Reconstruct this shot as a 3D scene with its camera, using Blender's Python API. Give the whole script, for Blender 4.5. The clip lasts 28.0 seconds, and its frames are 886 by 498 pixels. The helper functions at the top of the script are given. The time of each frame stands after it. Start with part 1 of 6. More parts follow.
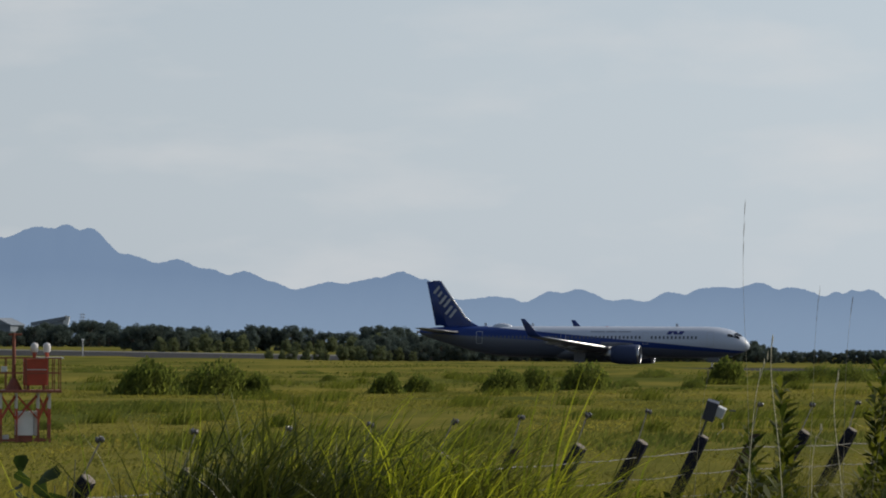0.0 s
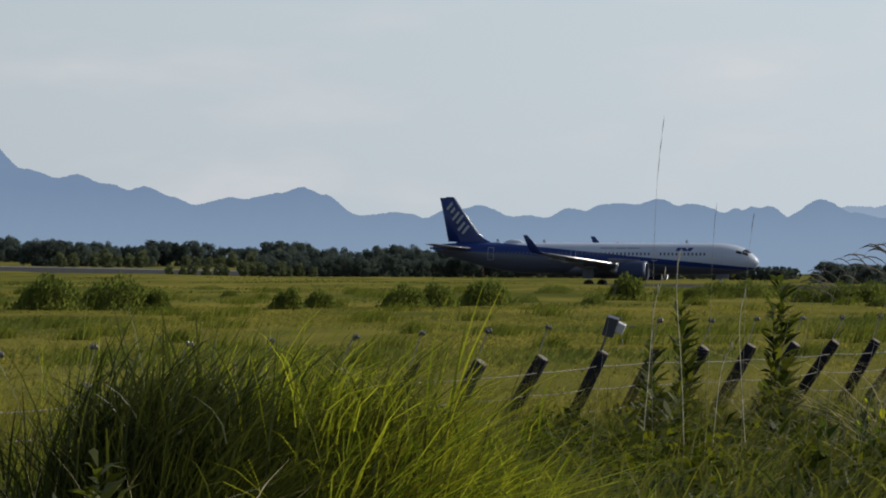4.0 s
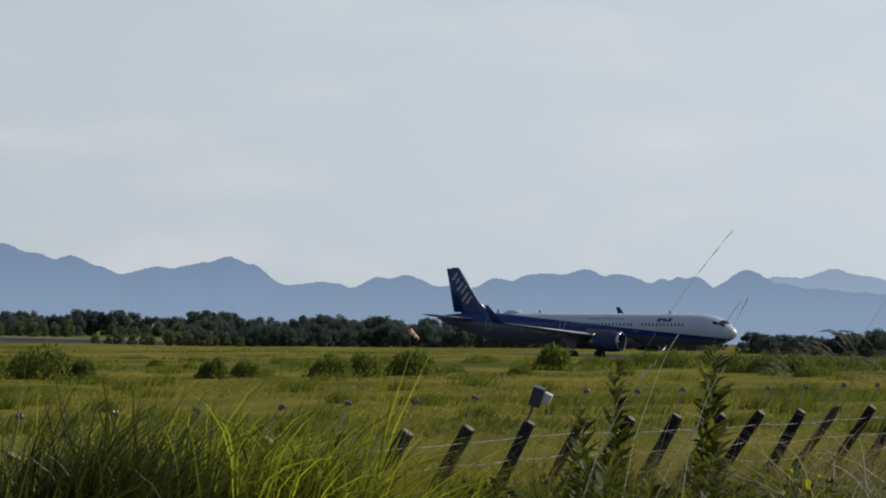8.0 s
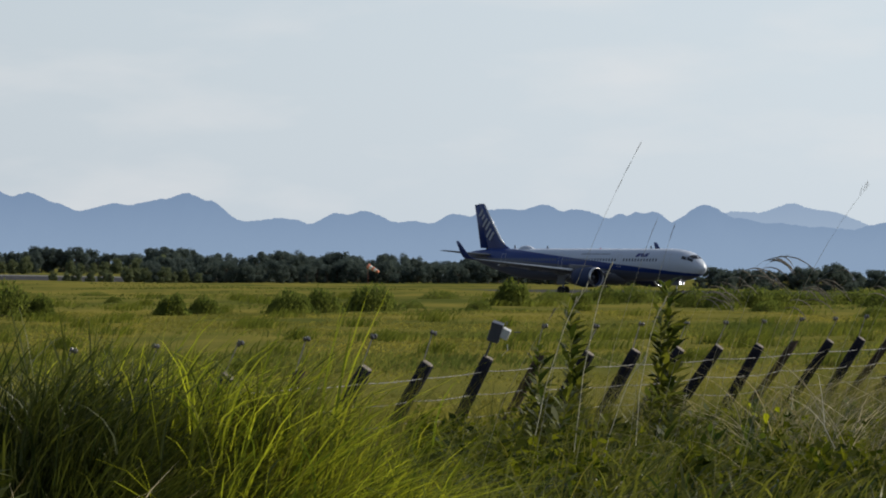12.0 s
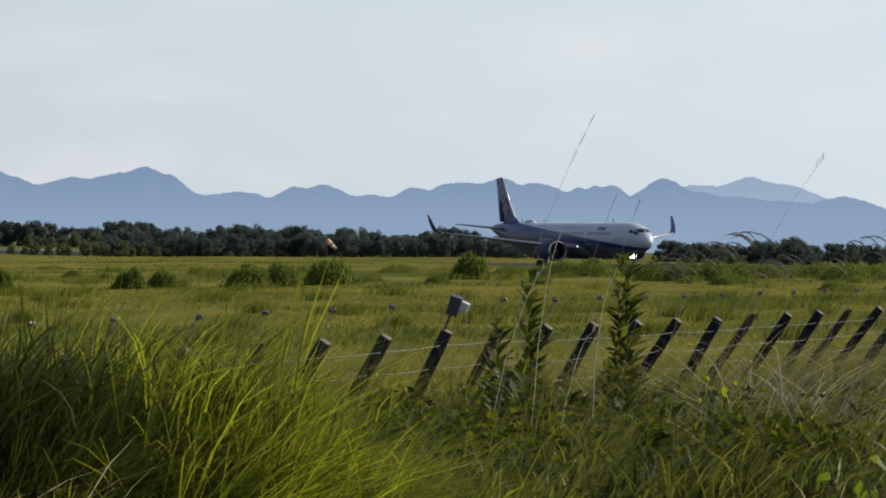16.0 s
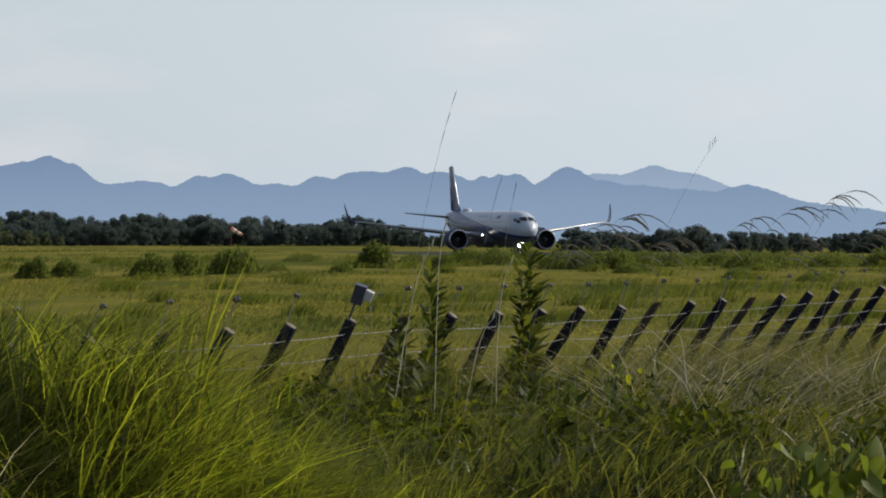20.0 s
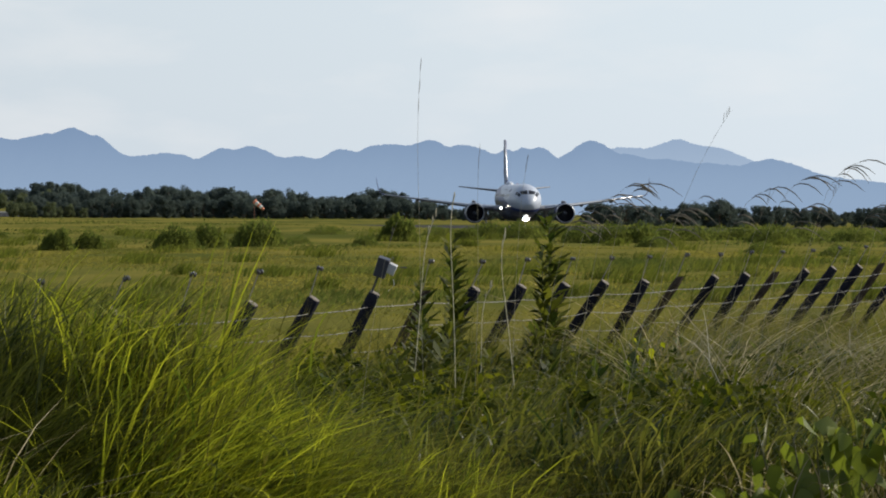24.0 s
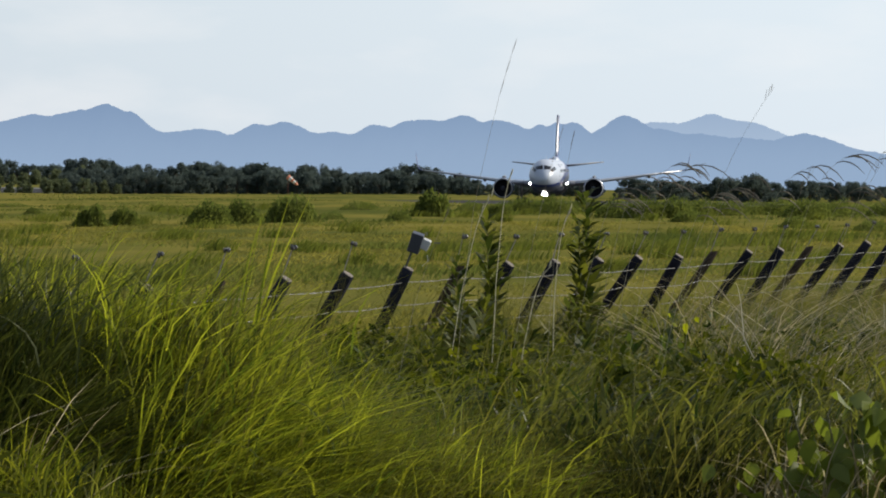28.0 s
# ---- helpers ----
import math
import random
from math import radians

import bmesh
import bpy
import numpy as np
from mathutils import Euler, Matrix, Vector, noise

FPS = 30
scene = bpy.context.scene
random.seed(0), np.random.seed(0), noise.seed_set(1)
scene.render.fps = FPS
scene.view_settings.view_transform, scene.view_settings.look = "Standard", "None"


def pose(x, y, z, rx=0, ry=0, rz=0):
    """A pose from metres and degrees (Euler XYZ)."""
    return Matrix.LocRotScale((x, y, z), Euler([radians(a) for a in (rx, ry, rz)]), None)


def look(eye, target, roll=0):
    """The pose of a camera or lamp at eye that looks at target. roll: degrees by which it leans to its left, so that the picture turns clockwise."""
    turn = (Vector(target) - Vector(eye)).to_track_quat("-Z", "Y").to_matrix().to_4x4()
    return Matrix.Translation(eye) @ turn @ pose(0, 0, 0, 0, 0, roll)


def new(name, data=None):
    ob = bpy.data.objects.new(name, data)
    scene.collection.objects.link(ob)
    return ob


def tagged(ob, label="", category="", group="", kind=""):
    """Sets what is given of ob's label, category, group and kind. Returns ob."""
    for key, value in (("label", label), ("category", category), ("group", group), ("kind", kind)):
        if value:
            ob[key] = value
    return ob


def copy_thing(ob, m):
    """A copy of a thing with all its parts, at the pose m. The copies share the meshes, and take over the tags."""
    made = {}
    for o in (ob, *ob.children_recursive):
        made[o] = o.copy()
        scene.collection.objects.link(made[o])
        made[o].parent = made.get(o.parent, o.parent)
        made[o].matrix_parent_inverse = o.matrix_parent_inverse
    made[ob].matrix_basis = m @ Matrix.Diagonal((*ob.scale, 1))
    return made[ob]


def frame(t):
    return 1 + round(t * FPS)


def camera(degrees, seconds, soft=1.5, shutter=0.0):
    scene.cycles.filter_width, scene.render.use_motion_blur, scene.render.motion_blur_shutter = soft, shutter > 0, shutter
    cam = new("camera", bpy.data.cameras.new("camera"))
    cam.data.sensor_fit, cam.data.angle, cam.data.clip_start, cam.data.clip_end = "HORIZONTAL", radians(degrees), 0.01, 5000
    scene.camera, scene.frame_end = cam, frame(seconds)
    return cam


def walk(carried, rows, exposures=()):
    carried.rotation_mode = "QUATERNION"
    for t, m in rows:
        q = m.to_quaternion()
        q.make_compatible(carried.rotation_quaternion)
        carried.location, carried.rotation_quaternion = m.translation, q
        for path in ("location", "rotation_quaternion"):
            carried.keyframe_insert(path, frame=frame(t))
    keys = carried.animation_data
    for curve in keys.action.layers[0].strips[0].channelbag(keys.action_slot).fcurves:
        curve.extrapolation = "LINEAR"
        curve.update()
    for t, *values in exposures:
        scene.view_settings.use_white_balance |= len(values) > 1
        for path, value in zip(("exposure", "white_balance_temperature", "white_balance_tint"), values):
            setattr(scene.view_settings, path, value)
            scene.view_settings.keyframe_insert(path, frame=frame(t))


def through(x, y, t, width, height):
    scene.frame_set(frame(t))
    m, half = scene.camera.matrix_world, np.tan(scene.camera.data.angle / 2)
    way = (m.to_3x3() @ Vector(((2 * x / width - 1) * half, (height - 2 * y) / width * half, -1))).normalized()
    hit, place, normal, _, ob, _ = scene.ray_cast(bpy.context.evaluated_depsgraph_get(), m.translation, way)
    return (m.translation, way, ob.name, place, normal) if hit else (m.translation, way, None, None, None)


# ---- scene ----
EYE = 5.09


def aim(turn, tilt, roll):
    """The camera at its stand, turned right, tilted up and rolled, in degrees."""
    return pose(0, 0, EYE, 90 + tilt, 0, -turn) @ pose(0, 0, 0, 0, 0, roll)


cam = camera(14.89, 28.0, soft=1.9)
walk(cam, [
    (0, aim(-4.981, 1.422, 0.17)),
    (0.5, aim(-4.347, 1.266, 0.11)),
    (1, aim(-5.031, 0.856, 0.18)),
    (1.5, aim(-4.465, 0.964, 0.09)),
    (2, aim(-1.772, 1.227, 0.15)),
    (2.5, aim(-1.752, 1.354, 0.22)),
    (3, aim(-2.700, 0.911, 0.28)),
    (3.5, aim(-3.176, -0.003, 0.27)),
    (5.5, aim(-4.924, 0.122, 0.35)),
    (6, aim(-7.109, 0.111, 0.29)),
    (6.5, aim(-5.439, -0.404, 0.09)),
    (7, aim(-1.503, -0.674, 0.21)),
    (7.5, aim(-0.526, 0.287, 0.31)),
    (8, aim(-2.067, 1.192, 0.39)),
    (8.5, aim(-1.784, -0.136, 0.17)),
    (9, aim(-1.795, -1.420, 0.08)),
    (9.5, aim(-1.137, -1.363, 0.09)),
    (10, aim(-0.855, -0.808, 0.25)),
    (10.5, aim(-1.076, -0.393, 0.37)),
    (11, aim(-1.308, -0.166, 0.36)),
    (11.5, aim(-1.365, 0.027, 0.23)),
    (12, aim(-1.354, 0.110, 0.19)),
    (12.5, aim(-1.211, 0.143, 0.20)),
    (13, aim(-1.111, 0.024, 0.22)),
    (13.5, aim(-0.942, -0.148, 0.24)),
    (15.5, aim(-1.133, -0.176, 0.13)),
    (16, aim(-0.656, -0.334, 0.18)),
    (16.5, aim(-0.456, -0.463, 0.19)),
    (17, aim(-0.493, -0.447, 0.18)),
    (17.5, aim(-0.945, -0.340, 0.16)),
    (18, aim(-1.414, 0.086, 0.15)),
    (18.5, aim(-2.442, 1.196, 0.13)),
    (19, aim(-0.472, -0.008, 0.09)),
    (19.5, aim(0.821, -0.429, 0.06)),
    (20, aim(0.959, -0.522, 0.08)),
    (20.5, aim(0.867, -0.709, 0.13)),
    (21, aim(0.766, -0.733, 0.20)),
    (21.5, aim(0.745, -0.785, 0.22)),
    (23.5, aim(0.788, -0.763, 0.25)),
    (24, aim(0.569, -0.975, 0.28)),
    (24.5, aim(0.331, -1.010, 0.21)),
    (25, aim(0.270, -1.112, 0.20)),
    (25.5, aim(-2.413, -1.190, 0.29)),
    (26, aim(-0.350, -1.161, 0.31)),
    (26.5, aim(-0.109, -1.196, 0.28)),
    (27, aim(-0.012, -1.260, 0.22)),
    (27.5, aim(-0.155, -1.291, 0.19)),
    (28, aim(0.000, -1.394, 0.15)),
], exposures=[
    (0.0, -0.30), (1.0, -0.42), (2.0, -0.38), (3.0, -0.35), (4.5, -0.2), (6.0, -0.09), (7.0, 0.05), (8.0, -0.22), (9.0, 0.0), (10.0, 0.13), (11.0, -0.06), (12.0, -0.08), (13.0, -0.08),
    (16.0, 0.0), (17.0, 0.1), (18.0, 0.0), (19.0, -0.33), (20.0, -0.1), (21.0, 0.04), (24.0, 0.075), (25.0, 0.1), (26.0, 0.08), (27.0, 0.09), (28.0, 0.16)])

# ---- light ----
SUN_AZ, SUN_EL = radians(66), radians(30)
world = bpy.data.worlds.new("sky")
scene.world = world
world.use_nodes = True
wn, wl = world.node_tree.nodes, world.node_tree.links
sky = wn.new("ShaderNodeTexSky")
sky.sky_type = "NISHITA"
sky.sun_disc = False
sky.sun_elevation, sky.sun_rotation = SUN_EL, SUN_AZ
sky.air_density, sky.dust_density, sky.ozone_density = 1.0, 1.5, 1.5
wc = wn.new("ShaderNodeTexCoord")
ws = wn.new("ShaderNodeSeparateXYZ")
wh = wn.new("ShaderNodeMapRange")  # haze, thick at the horizon and thin overhead
wh.interpolation_type = "SMOOTHSTEP"
wh.inputs["From Min"].default_value, wh.inputs["From Max"].default_value = -0.02, 0.55
wh.inputs["To Min"].default_value, wh.inputs["To Max"].default_value = 0.9, 0.1
wm = wn.new("ShaderNodeMapping")
wm.inputs["Scale"].default_value = (5, 5, 16)
wnz = wn.new("ShaderNodeTexNoise")
wnz.inputs["Scale"].default_value = 2.6
wnz.inputs["Detail"].default_value = 6
wr = wn.new("ShaderNodeMapRange")  # thin cloud
wr.inputs["From Min"].default_value, wr.inputs["From Max"].default_value = 0.5, 0.8
wr.inputs["To Min"].default_value, wr.inputs["To Max"].default_value = 0.0, 0.5
wd = wn.new("ShaderNodeVectorMath")  # haze is brighter towards the sun
wd.operation = "DOT_PRODUCT"
wd.inputs[1].default_value = (math.sin(SUN_AZ) * math.cos(SUN_EL), math.cos(SUN_AZ) * math.cos(SUN_EL), math.sin(SUN_EL))
wg = wn.new("ShaderNodeMapRange")
wg.inputs["From Min"].default_value, wg.inputs["From Max"].default_value = -1, 1
wg.inputs["To Min"].default_value, wg.inputs["To Max"].default_value = 0.24, 1.40
wk = wn.new("ShaderNodeVectorMath")
wk.operation = "SCALE"
wk.inputs[0].default_value = (6.5, 7.3, 8.05)
wx = wn.new("ShaderNodeMix")
wx.data_type = "RGBA"
wx2 = wn.new("ShaderNodeMix")
wx2.data_type = "RGBA"
wx2.inputs["B"].default_value = (8.5, 8.4, 8.4, 1)
wl.new(wc.outputs["Generated"], wm.inputs["Vector"])
wl.new(wc.outputs["Generated"], ws.inputs["Vector"])
wl.new(wc.outputs["Generated"], wd.inputs[0])
wl.new(wd.outputs["Value"], wg.inputs["Value"])
wl.new(wg.outputs["Result"], wk.inputs["Scale"])
wl.new(wk.outputs["Vector"], wx.inputs["B"])
wl.new(ws.outputs["Z"], wh.inputs["Value"])
wl.new(wm.outputs["Vector"], wnz.inputs["Vector"])
wl.new(wnz.outputs["Fac"], wr.inputs["Value"])
wl.new(wh.outputs["Result"], wx.inputs["Factor"])
wl.new(sky.outputs["Color"], wx.inputs["A"])
wl.new(wx.outputs["Result"], wx2.inputs["A"])
wl.new(wr.outputs["Result"], wx2.inputs["Factor"])
wl.new(wx2.outputs["Result"], wn["Background"].inputs["Color"])
wn["Background"].inputs["Strength"].default_value = 0.10

sun = new("sun", bpy.data.lights.new("sun", "SUN"))
sun.data.energy, sun.data.angle, sun.data.color = 4.0, radians(0.6), (1.0, 0.92, 0.78)
sun.matrix_world = look((100, 100, 200), Vector((100, 100, 200)) - Vector((math.sin(SUN_AZ) * math.cos(SUN_EL), math.cos(SUN_AZ) * math.cos(SUN_EL), math.sin(SUN_EL))))


# ---- materials ----
def mat(name, color, rough=0.6, metal=0.0, vary=0.15, scale=3.0, bump=0.0, spec=0.5, island=0.0, rand=0.0):
    """A surface with two scales of mottling, fine relief and, for many pieces, a shift of tone from piece to piece."""
    m = bpy.data.materials.new(name)
    m.use_nodes = True
    n, l = m.node_tree.nodes, m.node_tree.links
    b = n["Principled BSDF"]
    b.inputs["Roughness"].default_value, b.inputs["Metallic"].default_value = rough, metal
    b.inputs["Specular IOR Level"].default_value = spec
    c = n.new("ShaderNodeTexCoord")
    big, fine = n.new("ShaderNodeTexNoise"), n.new("ShaderNodeTexNoise")
    big.inputs["Scale"].default_value, fine.inputs["Scale"].default_value = scale, scale * 9
    fine.inputs["Detail"].default_value = 6
    add = n.new("ShaderNodeMath")
    add.operation = "ADD"
    for k, t in enumerate((big, fine)):
        l.new(c.outputs["Object"], t.inputs["Vector"])
        l.new(t.outputs["Fac"], add.inputs[k])
    val = n.new("ShaderNodeMapRange")
    val.inputs["From Min"].default_value, val.inputs["From Max"].default_value = 0.6, 1.4
    val.inputs["To Min"].default_value, val.inputs["To Max"].default_value = 1 - vary, 1 + vary
    l.new(add.outputs[0], val.inputs["Value"])
    out = val.outputs["Result"]
    if island or rand:
        src = n.new("ShaderNodeNewGeometry").outputs["Random Per Island"] if island else n.new("ShaderNodeObjectInfo").outputs["Random"]
        r2 = n.new("ShaderNodeMapRange")
        amount = island or rand
        r2.inputs["To Min"].default_value, r2.inputs["To Max"].default_value = 1 - amount, 1 + amount
        l.new(src, r2.inputs["Value"])
        mul = n.new("ShaderNodeMath")
        mul.operation = "MULTIPLY"
        l.new(out, mul.inputs[0])
        l.new(r2.outputs["Result"], mul.inputs[1])
        out = mul.outputs[0]
    hsv = n.new("ShaderNodeHueSaturation")
    hsv.inputs["Color"].default_value = (*color, 1)
    l.new(out, hsv.inputs["Value"])
    l.new(hsv.outputs["Color"], b.inputs["Base Color"])
    if bump:
        bp = n.new("ShaderNodeBump")
        bp.inputs["Strength"].default_value, bp.inputs["Distance"].default_value = bump, 0.02
        l.new(fine.outputs["Fac"], bp.inputs["Height"])
        l.new(bp.outputs["Normal"], b.inputs["Normal"])
    return m


def leaf_mat(name, dark, light, dry=(0.30, 0.24, 0.10), dry_from=0.9, through=0.45, patch=0.25, rough=0.5, own=0.55, stretch=(0.4, 1, 1)):
    """Leaves and blades: tone by piece and by patch of ground, some dry ones, light passing through."""
    m = bpy.data.materials.new(name)
    m.use_nodes = True
    n, l = m.node_tree.nodes, m.node_tree.links
    b = n["Principled BSDF"]
    b.inputs["Roughness"].default_value = rough
    b.inputs["Specular IOR Level"].default_value = 0.35 if rough < 0.8 else 0.08
    g = n.new("ShaderNodeNewGeometry")
    c = n.new("ShaderNodeTexCoord")
    t = n.new("ShaderNodeTexNoise")
    t.inputs["Scale"].default_value, t.inputs["Detail"].default_value = patch, 4
    mp = n.new("ShaderNodeMapping")
    mp.inputs["Scale"].default_value = stretch
    l.new(c.outputs["Object"], mp.inputs["Vector"])
    l.new(mp.outputs["Vector"], t.inputs["Vector"])
    mix = n.new("ShaderNodeMath")
    mix.operation = "MULTIPLY_ADD"
    mix.inputs[1].default_value = own
    l.new(g.outputs["Random Per Island"], mix.inputs[0])
    half = n.new("ShaderNodeMapRange")
    half.inputs["From Min"].default_value, half.inputs["From Max"].default_value = 0.3, 0.7
    half.inputs["To Max"].default_value = 1 - own
    l.new(t.outputs["Fac"], half.inputs["Value"])
    l.new(half.outputs["Result"], mix.inputs[2])
    ramp = n.new("ShaderNodeValToRGB")
    ramp.color_ramp.elements[0].color = (*dark, 1)
    ramp.color_ramp.elements[0].position = 0.1
    ramp.color_ramp.elements[1].color = (*light, 1)
    ramp.color_ramp.elements[1].position = 0.8
    e = ramp.color_ramp.elements.new(dry_from)
    e.color = (*light, 1)
    e = ramp.color_ramp.elements.new(min(1.0, dry_from + 0.08))
    e.color = (*dry, 1)
    l.new(mix.outputs[0], ramp.inputs["Fac"])
    l.new(ramp.outputs["Color"], b.inputs["Base Color"])
    tr = n.new("ShaderNodeBsdfTranslucent")
    gain = n.new("ShaderNodeHueSaturation")
    gain.inputs["Value"].default_value = 1.5
    gain.inputs["Saturation"].default_value = 1.1
    l.new(ramp.outputs["Color"], gain.inputs["Color"])
    l.new(gain.outputs["Color"], tr.inputs["Color"])
    ms = n.new("ShaderNodeMixShader")
    ms.inputs["Fac"].default_value = through
    l.new(b.outputs["BSDF"], ms.inputs[1])
    l.new(tr.outputs["BSDF"], ms.inputs[2])
    l.new(ms.outputs["Shader"], n["Material Output"].inputs["Surface"])
    return m


def glow(name, color, strength):
    m = mat(name, color)
    b = m.node_tree.nodes["Principled BSDF"]
    b.inputs["Emission Color"].default_value, b.inputs["Emission Strength"].default_value = (*color, 1), strength
    return m


GRASS_NEAR = leaf_mat("grass_near", (0.028, 0.04, 0.012), (0.19, 0.174, 0.042), patch=1.1, own=0.5, rough=0.8)
# blades deep in the clumps: their shade is put into a darker green
GRASS_SHADED = leaf_mat("grass_shaded", (0.015, 0.027, 0.008), (0.10, 0.112, 0.024), dry=(0.26, 0.23, 0.13), dry_from=0.9, through=0.3, own=0.8)
GRASS_BRIGHT = leaf_mat("grass_bright", (0.045, 0.072, 0.012), (0.32, 0.34, 0.048), dry_from=0.93, own=0.8, through=0.6, patch=1.5, rough=0.7, dry=(0.36, 0.31, 0.13))
GRASS_SOFT = leaf_mat("grass_soft", (0.06, 0.085, 0.014), (0.30, 0.305, 0.045), dry_from=0.96, own=0.75, through=0.5, patch=1.5, rough=0.8)
GRASS_DRY = leaf_mat("grass_dry", (0.06, 0.062, 0.03), (0.27, 0.238, 0.135), dry=(0.44, 0.38, 0.26), dry_from=0.82, own=0.75)
GRASS_FIELD = leaf_mat("grass_field", (0.10, 0.11, 0.027), (0.22, 0.195, 0.05), patch=0.07, dry_from=0.97, through=0.6, own=0.1, rough=0.85, stretch=(3, 0.3, 1))
GRASS_FIELD_GREEN = leaf_mat("grass_field_green", (0.068, 0.086, 0.024), (0.125, 0.134, 0.036), patch=0.07, dry_from=0.97, through=0.6, own=0.1, rough=0.85, stretch=(3, 0.3, 1))
WEED = leaf_mat("weed_leaf", (0.024, 0.04, 0.009), (0.13, 0.14, 0.025), dry=(0.2, 0.15, 0.05), dry_from=0.92, own=0.75)
VINE = leaf_mat("vine_leaf", (0.014, 0.028, 0.008), (0.07, 0.095, 0.022), dry=(0.40, 0.39, 0.30), dry_from=0.92, own=0.85, rough=0.5)
VINE_BRIGHT = leaf_mat("vine_leaf_bright", (0.06, 0.09, 0.018), (0.30, 0.33, 0.05), dry_from=0.8, dry=(0.5, 0.46, 0.38), own=0.85)
LONG_BLADE = leaf_mat("long_blade", (0.06, 0.085, 0.012), (0.23, 0.24, 0.035), dry_from=0.85, dry=(0.45, 0.40, 0.26), own=0.8, through=0.5)
GRASS_BANK = leaf_mat("grass_bank", (0.016, 0.03, 0.008), (0.145, 0.15, 0.03), dry=(0.27, 0.24, 0.13), dry_from=0.93, own=0.85, through=0.5, patch=1.2, rough=0.45)
STRAW = leaf_mat("straw", (0.16, 0.13, 0.06), (0.42, 0.37, 0.24), dry=(0.55, 0.52, 0.44), dry_from=0.85, own=0.85)
SHRUB = leaf_mat("shrub_leaf", (0.06, 0.085, 0.023), (0.135, 0.154, 0.04), patch=0.5, own=0.2, through=0.6, dry_from=0.97, rough=0.85)
# far wood: the blue-grey of haze is mixed into the leaf colour
TREE_LEAF_HAZY = leaf_mat("tree_leaf_hazy", (0.062, 0.083, 0.077), (0.092, 0.113, 0.096), patch=0.12, own=0.2, through=0.5, dry_from=0.98, rough=0.9)
TREE_PALE = leaf_mat("tree_leaf_pale", (0.10, 0.125, 0.07), (0.16, 0.178, 0.09), patch=0.12, through=0.35, dry_from=0.98, rough=0.9)
HERB = leaf_mat("herb_leaf", (0.018, 0.03, 0.005), (0.11, 0.12, 0.016), dry=(0.3, 0.26, 0.14), dry_from=0.97, own=0.8, rough=0.8)
HERB_GLOSSY = leaf_mat("herb_leaf_glossy", (0.014, 0.03, 0.007), (0.085, 0.11, 0.02), dry=(0.3, 0.26, 0.14), dry_from=0.97, own=0.85, rough=0.36)
VINE_YELLOW = leaf_mat("vine_leaf_yellow", (0.22, 0.25, 0.02), (0.40, 0.40, 0.04), own=0.8)
FIELD_WEED = leaf_mat("field_weed", (0.07, 0.09, 0.02), (0.13, 0.142, 0.03), patch=0.3, own=0.3, through=0.5, dry_from=0.97, rough=0.85)
BARK = mat("bark", (0.10, 0.08, 0.06), 0.9, bump=0.5)
STALK = mat("dry_stalk", (0.55, 0.50, 0.34), 0.7, vary=0.25, scale=20)
STALK_GREEN = mat("green_stalk", (0.10, 0.10, 0.045), 0.7, vary=0.25, scale=20)
REED_STALK = mat("reed_stalk_pale", (0.30, 0.28, 0.20), 0.8, vary=0.25, scale=20)
PLUME = mat("plume", (0.17, 0.15, 0.12), 0.9, vary=0.3, island=0.3)
POST = mat("post_wood", (0.019, 0.020, 0.031), 0.9, vary=0.5, scale=5, bump=0.6, rand=0.25, spec=0.08)
POST_OLD = mat("post_old_wood", (0.075, 0.058, 0.045), 0.9, vary=0.6, scale=7, bump=0.8, spec=0.08)
POST_TOP = mat("post_top", (0.22, 0.19, 0.16), 0.9, vary=0.35, scale=25, bump=0.6)
WIRE = mat("galvanised_wire", (0.17, 0.17, 0.18), 0.4, 0.5, vary=0.5, scale=60)
ROD = mat("rod_steel", (0.30, 0.28, 0.25), 0.6, 0.4, vary=0.3, scale=40)
CERAMIC = mat("insulator", (0.10, 0.095, 0.09), 0.2, vary=0.2, scale=60)
BOX_DARK = mat("box_dark", (0.05, 0.055, 0.075), 0.45, vary=0.2, scale=12)
BOX_PALE = mat("box_pale", (0.48, 0.49, 0.50), 0.5, vary=0.12, scale=15)
RED = mat("paint_red", (0.33, 0.045, 0.018), 0.5, vary=0.2, scale=4)
WHITE = mat("paint_white", (0.50, 0.49, 0.47), 0.5, vary=0.12, scale=4)
GREY = mat("cabinet_grey", (0.34, 0.35, 0.38), 0.5, vary=0.12, scale=4)
STEEL = mat("rusty_steel", (0.20, 0.06, 0.035), 0.7, vary=0.35, scale=6)
LAMP_GLASS = mat("lamp_glass", (0.55, 0.53, 0.53), 0.12, vary=0.05)
SOCK_RED = mat("sock_red", (0.80, 0.30, 0.18), 0.8, vary=0.1)
SOCK_WHITE = mat("sock_white", (0.8, 0.78, 0.74), 0.8, vary=0.1)
ASPHALT = mat("pad_asphalt", (0.04, 0.04, 0.042), 0.95, vary=0.25, scale=0.2, spec=0.05)
CONCRETE = mat("runway_concrete", (0.17, 0.17, 0.17), 0.95, vary=0.2, scale=0.1, spec=0.05)
# far buildings: grey turned bluish to paint in the haze before them
ROOF_HAZY = mat("roof_hazy", (0.17, 0.20, 0.24), 0.6, vary=0.15, scale=0.3)
PALE_WALL = mat("pale_wall", (0.62, 0.63, 0.64), 0.7, vary=0.1, scale=0.3)
DARK_GLASS = mat("dark_glass", (0.012, 0.013, 0.016), 0.12, vary=0.05)
CABIN_GLASS = mat("cabin_glass", (0.09, 0.10, 0.13), 0.2, vary=0.05)
PLANE_WHITE = mat("aircraft_white", (0.46, 0.51, 0.60), 0.28, vary=0.04, scale=0.6)
